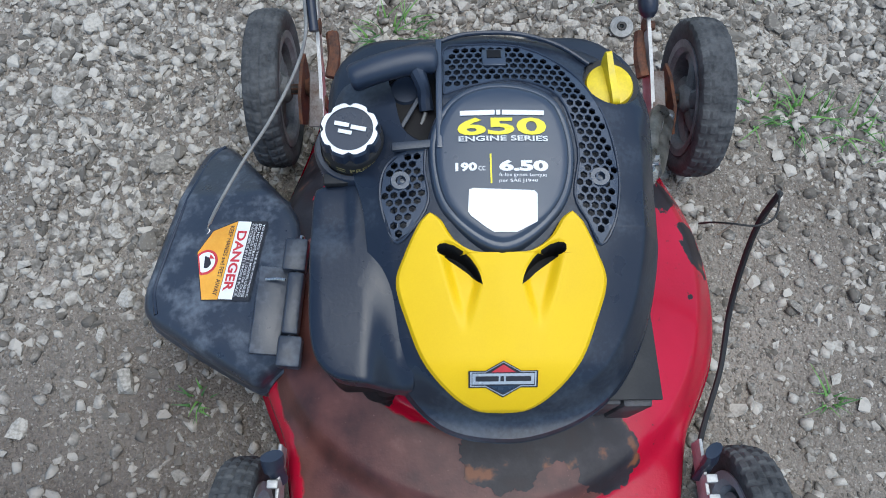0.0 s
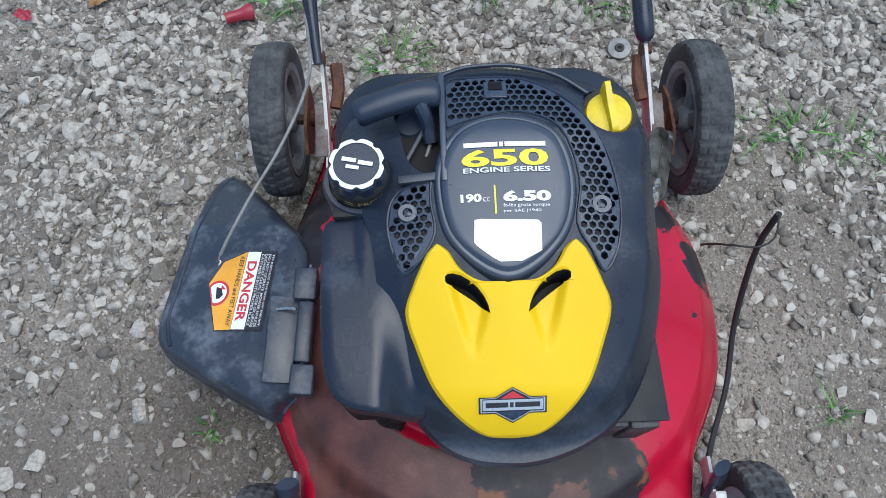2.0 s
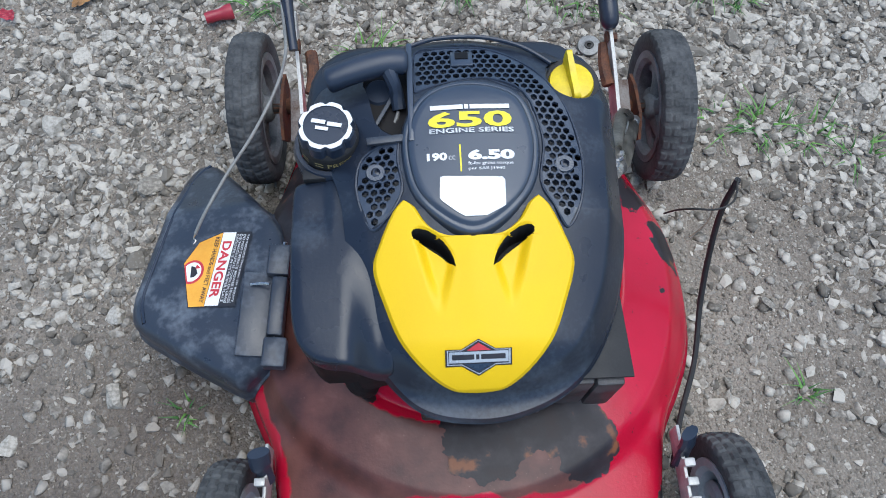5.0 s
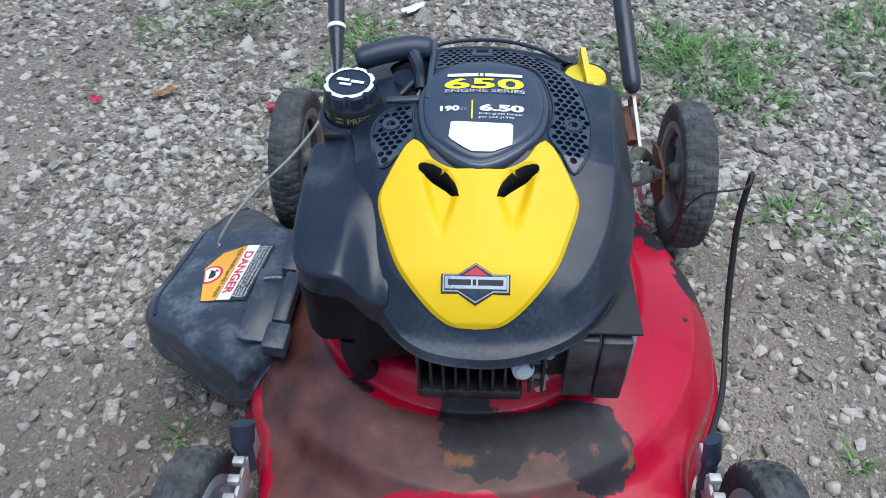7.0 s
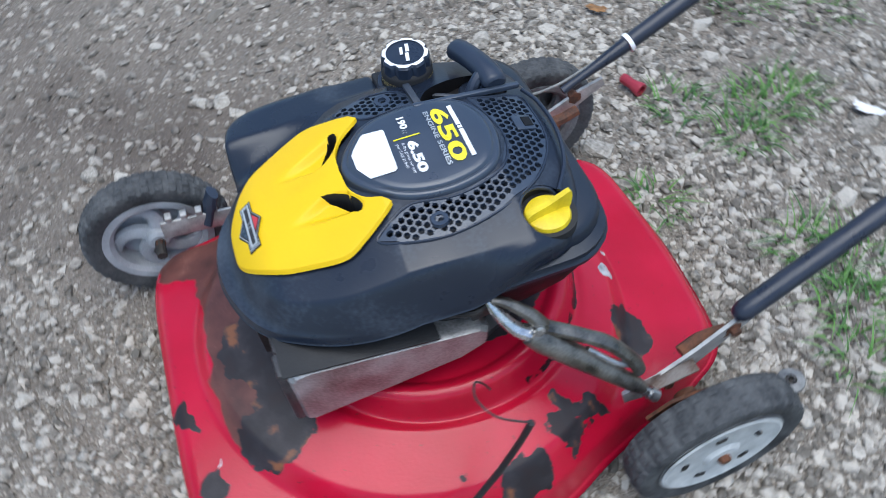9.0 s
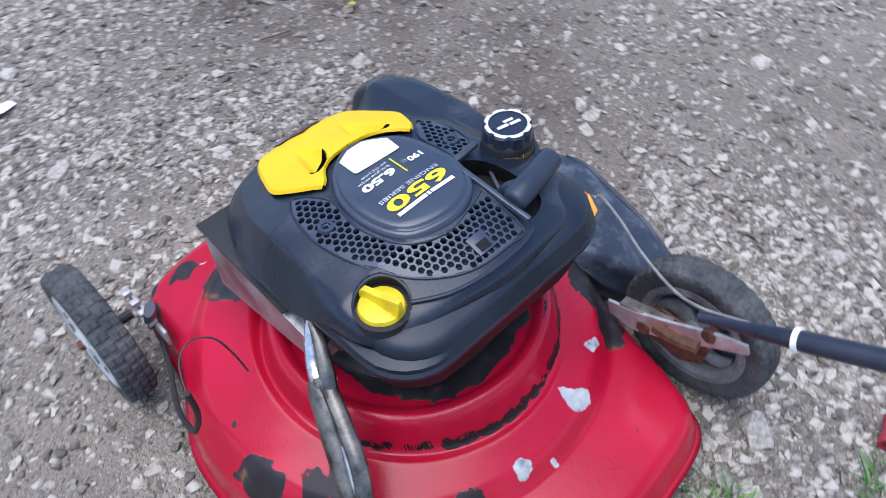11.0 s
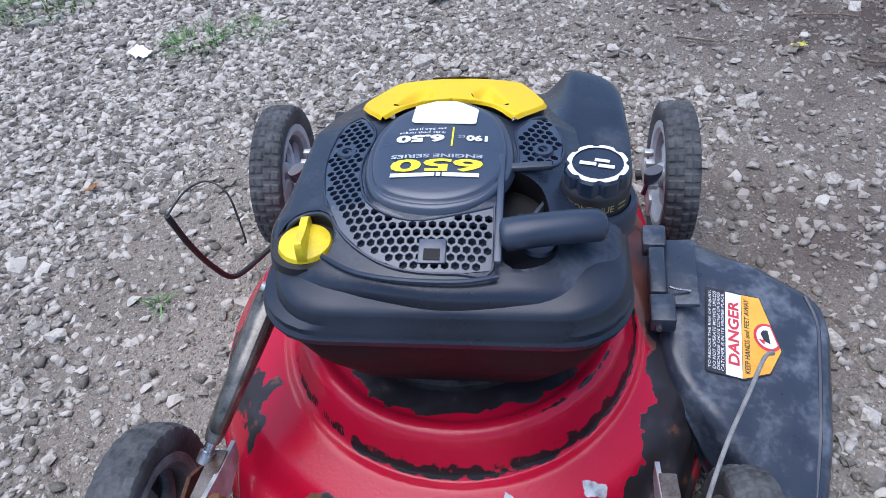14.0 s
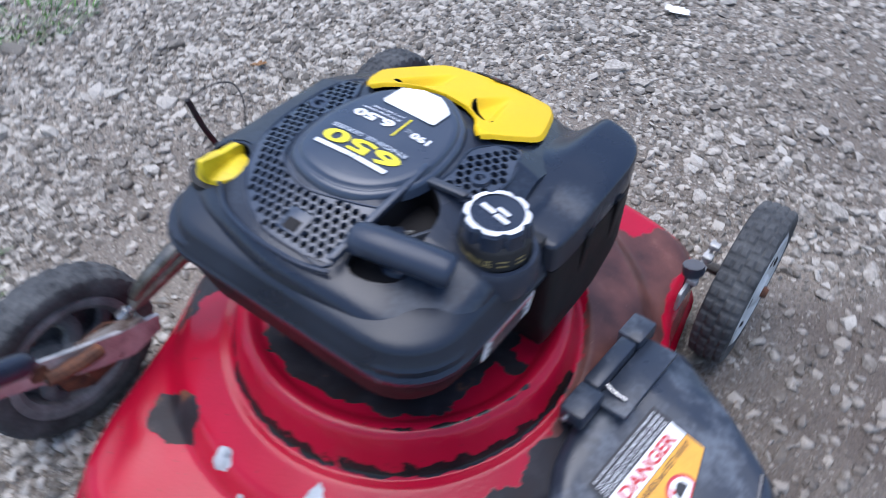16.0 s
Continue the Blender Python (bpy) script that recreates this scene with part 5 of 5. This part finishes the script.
for i, line in enumerate(("TO REDUCE THE RISK OF INJURY,", "DO NOT OPERATE MOWER UNLESS", "DISCHARGE CHUTE COVER OR GRASS", "CATCHER IS IN ITS PROPER PLACE.")):
    letters(line, 0.094, 0.0033, along_label(0.050, -0.0032 - 0.0044 * i), WHITE_INK, warn, weight=0.005)
circle = [(0.056 + 0.0165 * math.cos(2 * math.pi * i / 32), -0.0640 + 0.0150 * math.sin(2 * math.pi * i / 32)) for i in range(32)]
circle = [(u, max(v, -0.0775 + 0.36 * max(0.0, u - 0.044))) for u, v in circle]
label_poly("pictogram_ring", circle, 0.0024, LABEL_RED, warn)
label_poly("pictogram_disc", [(0.056 + (u - 0.056) * 0.80, -0.0640 + (v + 0.0640) * 0.80) for u, v in circle], 0.0028, WHITE_STICKER, warn)
label_poly("pictogram_mark", [(0.048, -0.0665), (0.064, -0.0640), (0.063, -0.0590), (0.058, -0.0560), (0.050, -0.0600)], 0.0032, LABEL_BLACK, warn)
label_poly("pictogram_mark", [(0.0455, -0.060), (0.051, -0.0535), (0.0515, -0.0605)], 0.0032, LABEL_RED, warn)

# ---- handle ----
for sgn, foot, seat, far in ((1, (0.214, 0.232, 0.150), (0.204, 0.305, 0.205), (0.125, 1.12, 0.610)), (-1, (-0.196, 0.236, 0.150), (-0.200, 0.292, 0.203), (-0.285, 1.12, 0.545))):
    bm = bmesh.new()
    f, s, e = Vector(foot), Vector(seat), Vector(far)
    d = (e - s).normalized()
    path = smooth_path([s + d * 0.004, s + d * 0.05, s + (e - s) * 0.35, s + (e - s) * 0.7, e, e + Vector((0, 0.20, 0.09))], 6)
    lead = [0.0060, 0.0075, 0.009, 0.0105] if sgn > 0 else [0.0058] * 6 + [0.0068, 0.0092, 0.0115]
    tube(bm, path, lead + [0.0122] * (len(path) - len(lead)), 14)
    bar = part("handle_tube", bm, TUBE, mower, "blue-black painted steel handle tube")
    bm = bmesh.new()
    prof = [(-0.050, -0.030), (-0.015, -0.036), (0.030, -0.012), (0.085, 0.026), (0.125, 0.052), (0.120, 0.066), (0.085, 0.056), (0.030, 0.026), (-0.015, 0.004), (-0.055, -0.008)]
    rows = [[bm.verts.new((foot[0] + o + (s.x - f.x) * max(0, u) / 0.09, foot[1] + u, foot[2] + v * (1.0 if sgn > 0 else 0.85))) for u, v in prof] for o in (0.0022, -0.0022)]
    bm.faces.new(rows[0])
    bm.faces.new(rows[1][::-1])
    for i in range(len(prof)):
        k2 = (i + 1) % len(prof)
        bm.faces.new((rows[0][i], rows[0][k2], rows[1][k2], rows[1][i]))
    bracket = part("handle_bracket", bm, GALV, mower, "dull galvanised handle bracket", sharp=30)
    bm = bmesh.new()
    box(bm, (0.016, 0.070, 0.003), pose(foot[0] + sgn * 0.007, foot[1] - 0.005, foot[2] + 0.006, 12, 0, 0), 0.001)
    part("bracket_flange", bm, RUSTY_GALV, bracket, sharp=30)
    for u, v in ((0.0, -0.014), (0.078, 0.038)):
        bm = bmesh.new()
        lathe(bm, [(0, 0.010), (0.006, 0.010), (0.006, 0.004), (0.010, 0.003), (0.010, -0.004), (0, -0.004)], Matrix.Translation((foot[0] + (s.x - f.x) * u / 0.09, foot[1] + u, foot[2] + v)) @ pose(0, 0, 0, 0, 90 * sgn, 0), 6)
        part("bracket_bolt", bm, RUST, bracket)
    bm = bmesh.new()
    tube(bm, smooth_path([(foot[0] - sgn * 0.012, foot[1] + 0.02, 0.165), (foot[0] - sgn * 0.016, foot[1] + 0.045, 0.172), (foot[0] - sgn * 0.013, foot[1] + 0.075, 0.178)], 4), 0.008, 8)
    part("torsion_spring", bm, RUST, bracket, "rusty coil spring")
    if sgn < 0:
        bm = bmesh.new()
        at = s + (e - s) * ((0.397 - s.y) / (e.y - s.y))
        tube(bm, [at - d * 0.003, at + d * 0.003], 0.0136, 14)
        part("cable_tie", bm, WHITE_STICKER, bar, "white plastic tie")

# stray control cable from the handle down to the chute
bm = bmesh.new()
tube(bm, smooth_path([(-0.246, 0.70, 0.372), (-0.232, 0.56, 0.312), (-0.219, 0.43, 0.257), (-0.211, 0.330, 0.222), (-0.210, 0.288, 0.208), (-0.223, 0.248, 0.194), (-0.250, 0.187, 0.188), (-0.279, 0.132, 0.188), (-0.303, 0.086, 0.182), (-0.319, 0.066, 0.164)], 8), 0.0021, 8)
cable = part("control_cable", bm, CABLE, mower, "grey sheathed control cable hanging loose")
bm = bmesh.new()
tube(bm, smooth_path([(-0.319, 0.066, 0.164), (-0.3225, 0.062, 0.158), (-0.320, 0.060, 0.1565), (-0.323, 0.055, 0.156)], 3), 0.0009, 6)
part("cable_end", bm, STEEL, cable, "bent bright wire end")

# stiff black rod beside the front wheel
bm = bmesh.new()
tube(bm, smooth_path([(0.224, -0.225, 0.118), (0.243, -0.170, 0.112), (0.269, -0.105, 0.116), (0.277, -0.045, 0.145), (0.276, -0.006, 0.202), (0.275, 0.022, 0.262), (0.278, 0.035, 0.313)], 8), 0.0034, 8)
rod = part("bent_rod", bm, BLACK_MATT, mower, "bent black rod with frayed tip")
bm = bmesh.new()
tube(bm, smooth_path([(0.278, 0.035, 0.313), (0.266, 0.008, 0.322), (0.246, -0.003, 0.326), (0.226, 0.003, 0.316), (0.217, 0.014, 0.29), (0.213, 0.022, 0.265)], 6), 0.0011, 6)
part("loose_wire", bm, DARK_IRON, rod, "thin dark bent wire")

# ---- locking pliers clamped behind the muffler ----
pliers = thing("locking_pliers", "worn nickel locking pliers clamped on the engine beside the muffler", "pliers")
J, E = Vector((0.158, 0.058, 0.282)), Vector((0.229, 0.199, 0.157))
ax = (E - J).normalized()
sd = Vector((0.78, -0.25, 0.57)).cross(ax).normalized()
nd = ax.cross(sd).normalized()


def along(t, side=0.0, out=0.0):
    return J + (E - J) * t + sd * side + nd * out


bm = bmesh.new()
tube(bm, [along(t, 0.002) for t in (0.16, 0.24, 0.45, 0.7, 0.9, 0.95)], [0.013, 0.0150, 0.0140, 0.0115, 0.0100, 0.0075], 12, 0.85)
part("fixed_handle", bm, PLIER, pliers)
bm = bmesh.new()
tube(bm, [along(0.93), along(1.0)], 0.0055, 12)
tube(bm, [along(1.0), along(1.06)], 0.0075, 12)
part("adjusting_screw", bm, STEEL, pliers)
bm = bmesh.new()
tube(bm, smooth_path([along(0.18, 0.014), along(0.4, 0.024), along(0.6, 0.030), along(0.78, 0.025), along(0.86, 0.018)], 5), [0.0085] * 8 + [0.0090] * 13, 10, 0.75)
part("lever", bm, PLIER, pliers)
bm = bmesh.new()
tube(bm, smooth_path([along(0.5, 0.014), along(0.7, 0.014), along(0.8, 0.020)], 4), 0.0035, 8)
part("release_lever", bm, STEEL, pliers)
bm = bmesh.new()
tube(bm, smooth_path([along(0.2, 0.004), along(0.08, 0.000), along(-0.05, 0.006), along(-0.14, 0.013)], 4), [0.011, 0.0105, 0.010, 0.009, 0.0085, 0.008, 0.0075, 0.007, 0.0065, 0.006, 0.005, 0.004, 0.0035], 10, 0.8)
part("upper_jaw", bm, PLIER_BRIGHT, pliers)
bm = bmesh.new()
tube(bm, smooth_path([along(0.22, 0.014), along(0.1, 0.020), along(-0.04, 0.020), along(-0.13, 0.016)], 4), [0.009, 0.0095, 0.009, 0.0085, 0.008, 0.0075, 0.007, 0.0065, 0.006, 0.0055, 0.005, 0.0045, 0.004], 10, 0.8)
part("lower_jaw", bm, PLIER, pliers)
bm = bmesh.new()
lathe(bm, [(0, 0.0125), (0.0055, 0.0115), (0.0055, -0.0115), (0, -0.0125)], Matrix.Translation(along(0.17, 0.012)) @ nd.to_track_quat("Z", "Y").to_matrix().to_4x4(), 14)
part("rivet", bm, STEEL, pliers)

# ---- small things on the ground ----
def on_ground(x, y, dz=0.0):
    return Vector((x, y, lay(x, y) + 0.006 + dz))


washer = thing("washer", "dull steel washer lying on the gravel", "washer")
washer.location = on_ground(0.2245, 0.430, 0.004)
washer.rotation_euler = (0.12, -0.08, 0)
bm = bmesh.new()
lathe(bm, [(0.0065, 0.002), (0.0075, 0.0032), (0.017, 0.0022), (0.0180, 0.0), (0.017, -0.0015), (0.0065, -0.001), (0.0065, 0.002)], Matrix(), 32)
part("ring", bm, WASHER, washer)
bm = bmesh.new()
lathe(bm, [(0.0035, 0.0035), (0.0062, 0.0035), (0.0062, 0.0), (0.0035, 0.0), (0.0035, 0.0035)], Matrix(), 20)
part("bush", bm, DARK_IRON, washer)

boot = thing("rubber_boot", "small red rubber terminal boot on the gravel", "terminal boot")
boot.location = on_ground(-0.354, 0.517, 0.010)
boot.rotation_euler = (0, 0.05, radians(20))
bm = bmesh.new()
lathe(bm, [(0.0, -0.028), (0.0085, -0.028), (0.0095, -0.02), (0.0088, -0.004), (0.0105, 0.002), (0.0125, 0.010), (0.0125, 0.016), (0.0085, 0.016), (0.0075, 0.004), (0.0, 0.0)], pose(0, 0, 0, 0, 90, 0), 24)
part("sleeve", bm, RED_PLASTIC, boot)


def crumpled(name, x, y, w, h, turn_deg, mat, label, category, seed, up=0.006):
    rng = random.Random(seed)
    bm = bmesh.new()
    n = 6
    g = [[bm.verts.new(((i / n - 0.5) * w * (1 + 0.15 * rng.uniform(-1, 1)), (j / n - 0.5) * h * (1 + 0.2 * rng.uniform(-1, 1)), up * rng.uniform(0, 1) * (0.4 + abs(i / n - 0.5)))) for i in range(n + 1)] for j in range(n + 1)]
    for j in range(n):
        for i in range(n):
            if (i in (0, n - 1) and j in (0, n - 1) and rng.random() < 0.7):
                continue
            bm.faces.new((g[j][i], g[j][i + 1], g[j + 1][i + 1], g[j + 1][i]))
    ob = part(name, bm, mat, None, smooth=False)
    ob.location = on_ground(x, y, 0.006)
    ob.rotation_euler = (0.08, -0.05, radians(turn_deg))
    return tagged(ob, label, category)


crumpled("paper_scrap", 0.135, -1.045, 0.050, 0.034, 20, PAPER, "torn scrap of white paper on gravel", "paper scrap", 1)
crumpled("paper_scrap", 0.745, -0.820, 0.055, 0.040, -35, PAPER, "torn scrap of white paper on gravel", "paper scrap", 2)
crumpled("paper_scrap", -0.150, 0.838, 0.050, 0.018, 30, PAPER, "narrow scrap of white paper on gravel", "paper scrap", 3)
crumpled("leaf", -0.582, 0.558, 0.040, 0.016, 35, BROWN_LEAF, "curled pale brown leaf on gravel", "leaf", 7)
crumpled("plastic_scrap", -0.699, 0.531, 0.030, 0.018, -15, RED_PLASTIC, "small scrap of dull red plastic on gravel", "plastic scrap", 8)
crumpled("leaf", -0.580, -0.808, 0.030, 0.013, 25, YELLOW_LEAF, "small fallen yellow leaf on dirt", "leaf", 4)
crumpled("leaf", 0.657, -0.372, 0.026, 0.012, 70, BROWN_LEAF, "small fallen orange-brown leaf on gravel", "leaf", 5)
crumpled("leaf", -0.745, -0.735, 0.020, 0.010, 10, BROWN_LEAF, "small fallen orange-brown leaf on gravel", "leaf", 6)
for pts, r in (([(-0.36, -0.855), (-0.39, -0.845), (-0.43, -0.835)], 0.002), ([(-0.66, -0.765), (-0.70, -0.745), (-0.755, -0.752)], 0.0025), ([(-0.60, -0.93), (-0.68, -0.93), (-0.72, -0.92)], 0.002), ([(0.33, 0.10), (0.36, 0.122), (0.375, 0.150)], 0.0012)):
    bm = bmesh.new()
    tube(bm, smooth_path([tuple(on_ground(x, y, 0.004)) for x, y in pts], 4), r, 6)
    tagged(part("twig", bm, TWIG), "thin dry brown twig on the ground", "twig")


# grass tufts
def tuft(x, y, blades, spread_r, tall, seed, dry=False):
    rng = random.Random(seed)
    bm = bmesh.new()
    for _ in range(blades):
        a, d = rng.uniform(0, 6.283), spread_r * math.sqrt(rng.random())
        bx, by = x + d * math.cos(a), y + d * math.sin(a)
        h, lean, w = tall * rng.uniform(0.45, 1.1), rng.uniform(0.5, 1.6), rng.uniform(0.0013, 0.0030)
        o = a + rng.uniform(-1.3, 1.3)
        root = Vector((bx, by, lay(bx, by) - 0.002))
        side = Vector((-math.sin(o), math.cos(o), 0)) * w
        prev = None
        for i in range(5):
            t = i / 4
            c = root + Vector((math.cos(o) * h * lean * t * t, math.sin(o) * h * lean * t * t, h * (t - 0.45 * t * t)))
            pair = (bm.verts.new(c - side * (1 - t * 0.92)), bm.verts.new(c + side * (1 - t * 0.92)))
            if prev:
                bm.faces.new((prev[0], prev[1], pair[1], pair[0]))
            prev = pair
    ob = part("grass", bm, STRAW if dry else GRASS)
    return tagged(ob, "straggling green grass tuft growing through gravel", "grass", kind="stuff")


# x, y, blades, spread, height
TUFTS = [(-0.12, 0.425, 45, 0.05, 0.045), (-0.24, 0.70, 70, 0.05, 0.05), (-0.30, 0.565, 70, 0.05, 0.04), (-0.19, 0.63, 70, 0.05, 0.05), (-0.24, 0.75, 70, 0.06, 0.045), (0.04, 0.58, 60, 0.045, 0.05), (0.09, 0.62, 80, 0.05, 0.05),
         (0.16, 0.58, 70, 0.05, 0.05), (0.25, 0.67, 50, 0.05, 0.05), (0.33, 0.72, 110, 0.06, 0.06), (0.40, 0.64, 220, 0.08, 0.06), (0.47, 0.56, 90, 0.06, 0.05), (0.50, 0.68, 70, 0.06, 0.06), (0.30, 1.08, 180, 0.14, 0.06),
         (0.41, 0.29, 16, 0.03, 0.035), (0.48, 0.275, 34, 0.04, 0.04), (0.54, 0.26, 22, 0.035, 0.04), (0.61, 0.22, 16, 0.03, 0.035), (0.449, -0.128, 14, 0.012, 0.03), (-0.365, -0.115, 12, 0.015, 0.025), (0.228, 0.53, 45, 0.05, 0.05),
         (-0.60, 0.76, 60, 0.09, 0.04), (-0.50, 0.82, 60, 0.07, 0.04), (-0.44, 0.92, 80, 0.09, 0.04), (1.43, -0.72, 420, 0.20, 0.05), (1.22, -0.68, 360, 0.14, 0.05), (1.24, -0.48, 300, 0.14, 0.05), (1.04, -0.58, 120, 0.07, 0.045),
         (0.635, -0.875, 90, 0.06, 0.045), (0.53, -0.92, 50, 0.06, 0.04), (1.18, -0.23, 260, 0.14, 0.05), (1.09, -1.08, 300, 0.14, 0.05), (0.94, -1.21, 260, 0.12, 0.05), (1.42, -0.40, 300, 0.18, 0.05), (1.33, -0.95, 300, 0.18, 0.05), (0.78, 0.70, 300, 0.16, 0.06)]
for i, (x, y, b, s, h) in enumerate(TUFTS):
    tuft(x, y, b, s, h, 40 + i)

# ---- loose stone, last ----
DRIFTS = ((-0.95, 0.15, 0.4, 0.4, -0.45), (-0.55, 0.35, 0.25, 0.5, 0.5), (0.2, 0.5, 0.5, 0.2, 0.6), (-0.46, -0.22, 0.28, 0.25, -1.0), (0.42, -0.05, 0.13, 0.35, -0.9),
          (0.60, -0.75, 0.45, 0.40, 0.5), (-0.7, 0.95, 0.4, 0.35, -0.7), (0.75, -0.4, 0.3, 0.4, 0.3), (-0.85, -0.95, 0.65, 0.45, -1.1), (-1.2, 0.45, 0.35, 0.3, -0.8))


def gravel_cover(x, y):
    """Share of the ground under loose stone: worn dirt and thick drifts."""
    d = 0.62 + 0.6 * noise.noise((x * 1.6 + 3, y * 1.6, 1)) + 0.35 * noise.noise((x * 4.5, y * 4.5, 6))
    for cx, cy, rx, ry, a in DRIFTS:
        d += a * math.exp(-((x - cx) / rx) ** 2 - ((y - cy) / ry) ** 2)
    return min(1.0, max(0.08, d))


def broken_stone(rng, points=10):
    """A crushed stone: the hull of a few points, flat faces and sharp edges."""
    bm = bmesh.new()
    half = (1.0, rng.uniform(0.62, 1.0), rng.uniform(0.38, 0.72))
    for _ in range(points):
        d = rng.normal(size=3)
        d = d / np.abs(d).max() * 0.6 + d / np.linalg.norm(d) * 0.45
        bm.verts.new([float(v * h * rng.uniform(0.86, 1.08)) for v, h in zip(d, half)])
    bmesh.ops.convex_hull(bm, input=bm.verts[:])
    bmesh.ops.delete(bm, geom=[v for v in bm.verts if not v.link_faces], context="VERTS")
    bmesh.ops.recalc_face_normals(bm, faces=bm.faces[:])
    bm.verts.index_update()
    tip = Euler((rng.uniform(-0.5, 0.5), rng.uniform(-0.5, 0.5), 0)).to_matrix()
    v = np.array([(tip @ w.co)[:] for w in bm.verts])
    f = np.array([[w.index for w in g.verts] for g in bm.faces])
    bm.free()
    return v, f


def stones_object(name, seed, count, span, small, large, power, points, bare, label, soft=False):
    """Scattered broken stones as one mesh."""
    rng = np.random.default_rng(seed)
    x0, x1, y0, y1 = span
    spots = []
    while len(spots) < count:
        x, y = rng.uniform(x0, x1), rng.uniform(y0, y1)
        if rng.random() < max(bare, gravel_cover(x, y)):
            spots.append((x, y, lay(x, y)))
    darkened = np.array([0.75 * dark_soil_at(x, y) for x, y, z in spots])
    spots = np.array(spots)
    r = small + (large - small) * rng.random(count) ** power
    turn = rng.uniform(0, 2 * math.pi, count)
    sunk = rng.uniform(-0.35, 0.25, count)
    verts, faces, soil, base = [], [], [], 0
    kinds = 240
    for k in range(kinds):
        v, f = broken_stone(rng, points)
        q = slice(k, count, kinds)
        c, s, rad = np.cos(turn[q])[:, None], np.sin(turn[q])[:, None], r[q][:, None]
        x = (v[None, :, 0] * c - v[None, :, 1] * s) * rad + spots[q, 0:1]
        y = (v[None, :, 0] * s + v[None, :, 1] * c) * rad + spots[q, 1:2]
        z = v[None, :, 2] * rad + spots[q, 2:3] + rad * sunk[q][:, None]
        n = len(rad)
        verts.append(np.stack((x, y, z), -1).reshape(-1, 3))
        soil.append(np.repeat(darkened[q], len(v)))
        faces.append((f[None] + base + len(v) * np.arange(n)[:, None, None]).reshape(-1, 3))
        base += n * len(v)
    verts, faces = np.concatenate(verts).astype(np.float32), np.concatenate(faces).astype(np.int32)
    me = bpy.data.meshes.new(name)
    me.vertices.add(len(verts)), me.loops.add(faces.size), me.polygons.add(len(faces))
    me.vertices.foreach_set("co", verts.ravel())
    me.loops.foreach_set("vertex_index", faces.ravel())
    me.polygons.foreach_set("loop_start", np.arange(0, faces.size, 3, dtype=np.int32))
    me.polygons.foreach_set("use_smooth", np.full(len(faces), soft))
    me.update(calc_edges=True)
    me.attributes.new("dark_soil", "FLOAT", "POINT").data.foreach_set("value", np.concatenate(soil).astype(np.float32))
    me.materials.append(STONE)
    return tagged(new(name, me), label, "gravel", kind="stuff")


stones_object("gravel", 11, 50000, (-1.45, 1.6, -1.5, 1.3), 0.0030, 0.0125, 1.8, 11, 0.17, "loose crushed grey limestone gravel on dirt")
stones_object("pebbles", 13, 50000, (-1.45, 1.6, -1.5, 1.3), 0.0028, 0.0115, 1.7, 12, 0.22, "rounded grey-brown pebbles pressed into dirt", True)
stones_object("far_gravel", 14, 26000, (-3.6, 3.6, -3.6, 3.6), 0.004, 0.0135, 1.5, 7, 0.2, "thin loose gravel farther out on the drive")
stones_object("grit", 12, 62000, (-1.05, 1.1, -1.15, 1.0), 0.0012, 0.0036, 1.2, 7, 0.6, "fine crushed stone grit between the gravel", True)

# larger stones, each its own
rng = np.random.default_rng(5)
stone_meshes = []
for i in range(20):
    v, f = broken_stone(rng, 18)
    me = bpy.data.meshes.new("stone")
    me.from_pydata([tuple(map(float, q)) for q in v], [], [tuple(map(int, q)) for q in f])
    me.polygons.foreach_set("use_smooth", [False] * len(me.polygons))
    me.materials.append(BIG_STONE)
    stone_meshes.append(me)


def clear_of_mower(x, y):
    return not (abs(x) < 0.33 and -0.42 < y < 0.36) and not (-0.42 < x < -0.2 and -0.12 < y < 0.24)


placed = 0
while placed < 280:
    x, y = rng.uniform(-1.0, 1.1), rng.uniform(-1.2, 1.0)
    if not clear_of_mower(x, y) or rng.random() > 0.35 + gravel_cover(x, y):
        continue
    r = 0.011 + 0.012 * rng.random() ** 2.2
    ob = new("stone", stone_meshes[placed % 20])
    ob.parent = ground
    ob.location = (x, y, lay(x, y) + 0.12 * r)
    ob.rotation_euler = (0, 0, rng.uniform(0, 6.28))
    ob.scale = (r, r, r * 0.9)
    placed += 1


# two loose stones that stand out by size
for x, y, r, turn in ((-0.252, 0.392, 0.027, 40), (-0.575, 0.453, 0.019, 110)):
    ob = new("stone", stone_meshes[3 if r > 0.02 else 8])
    ob.parent = ground
    ob.location = (x, y, lay(x, y) + 0.15 * r)
    ob.rotation_euler = (0, 0, radians(turn))
    ob.scale = (r, r * 0.8, r * 0.55)
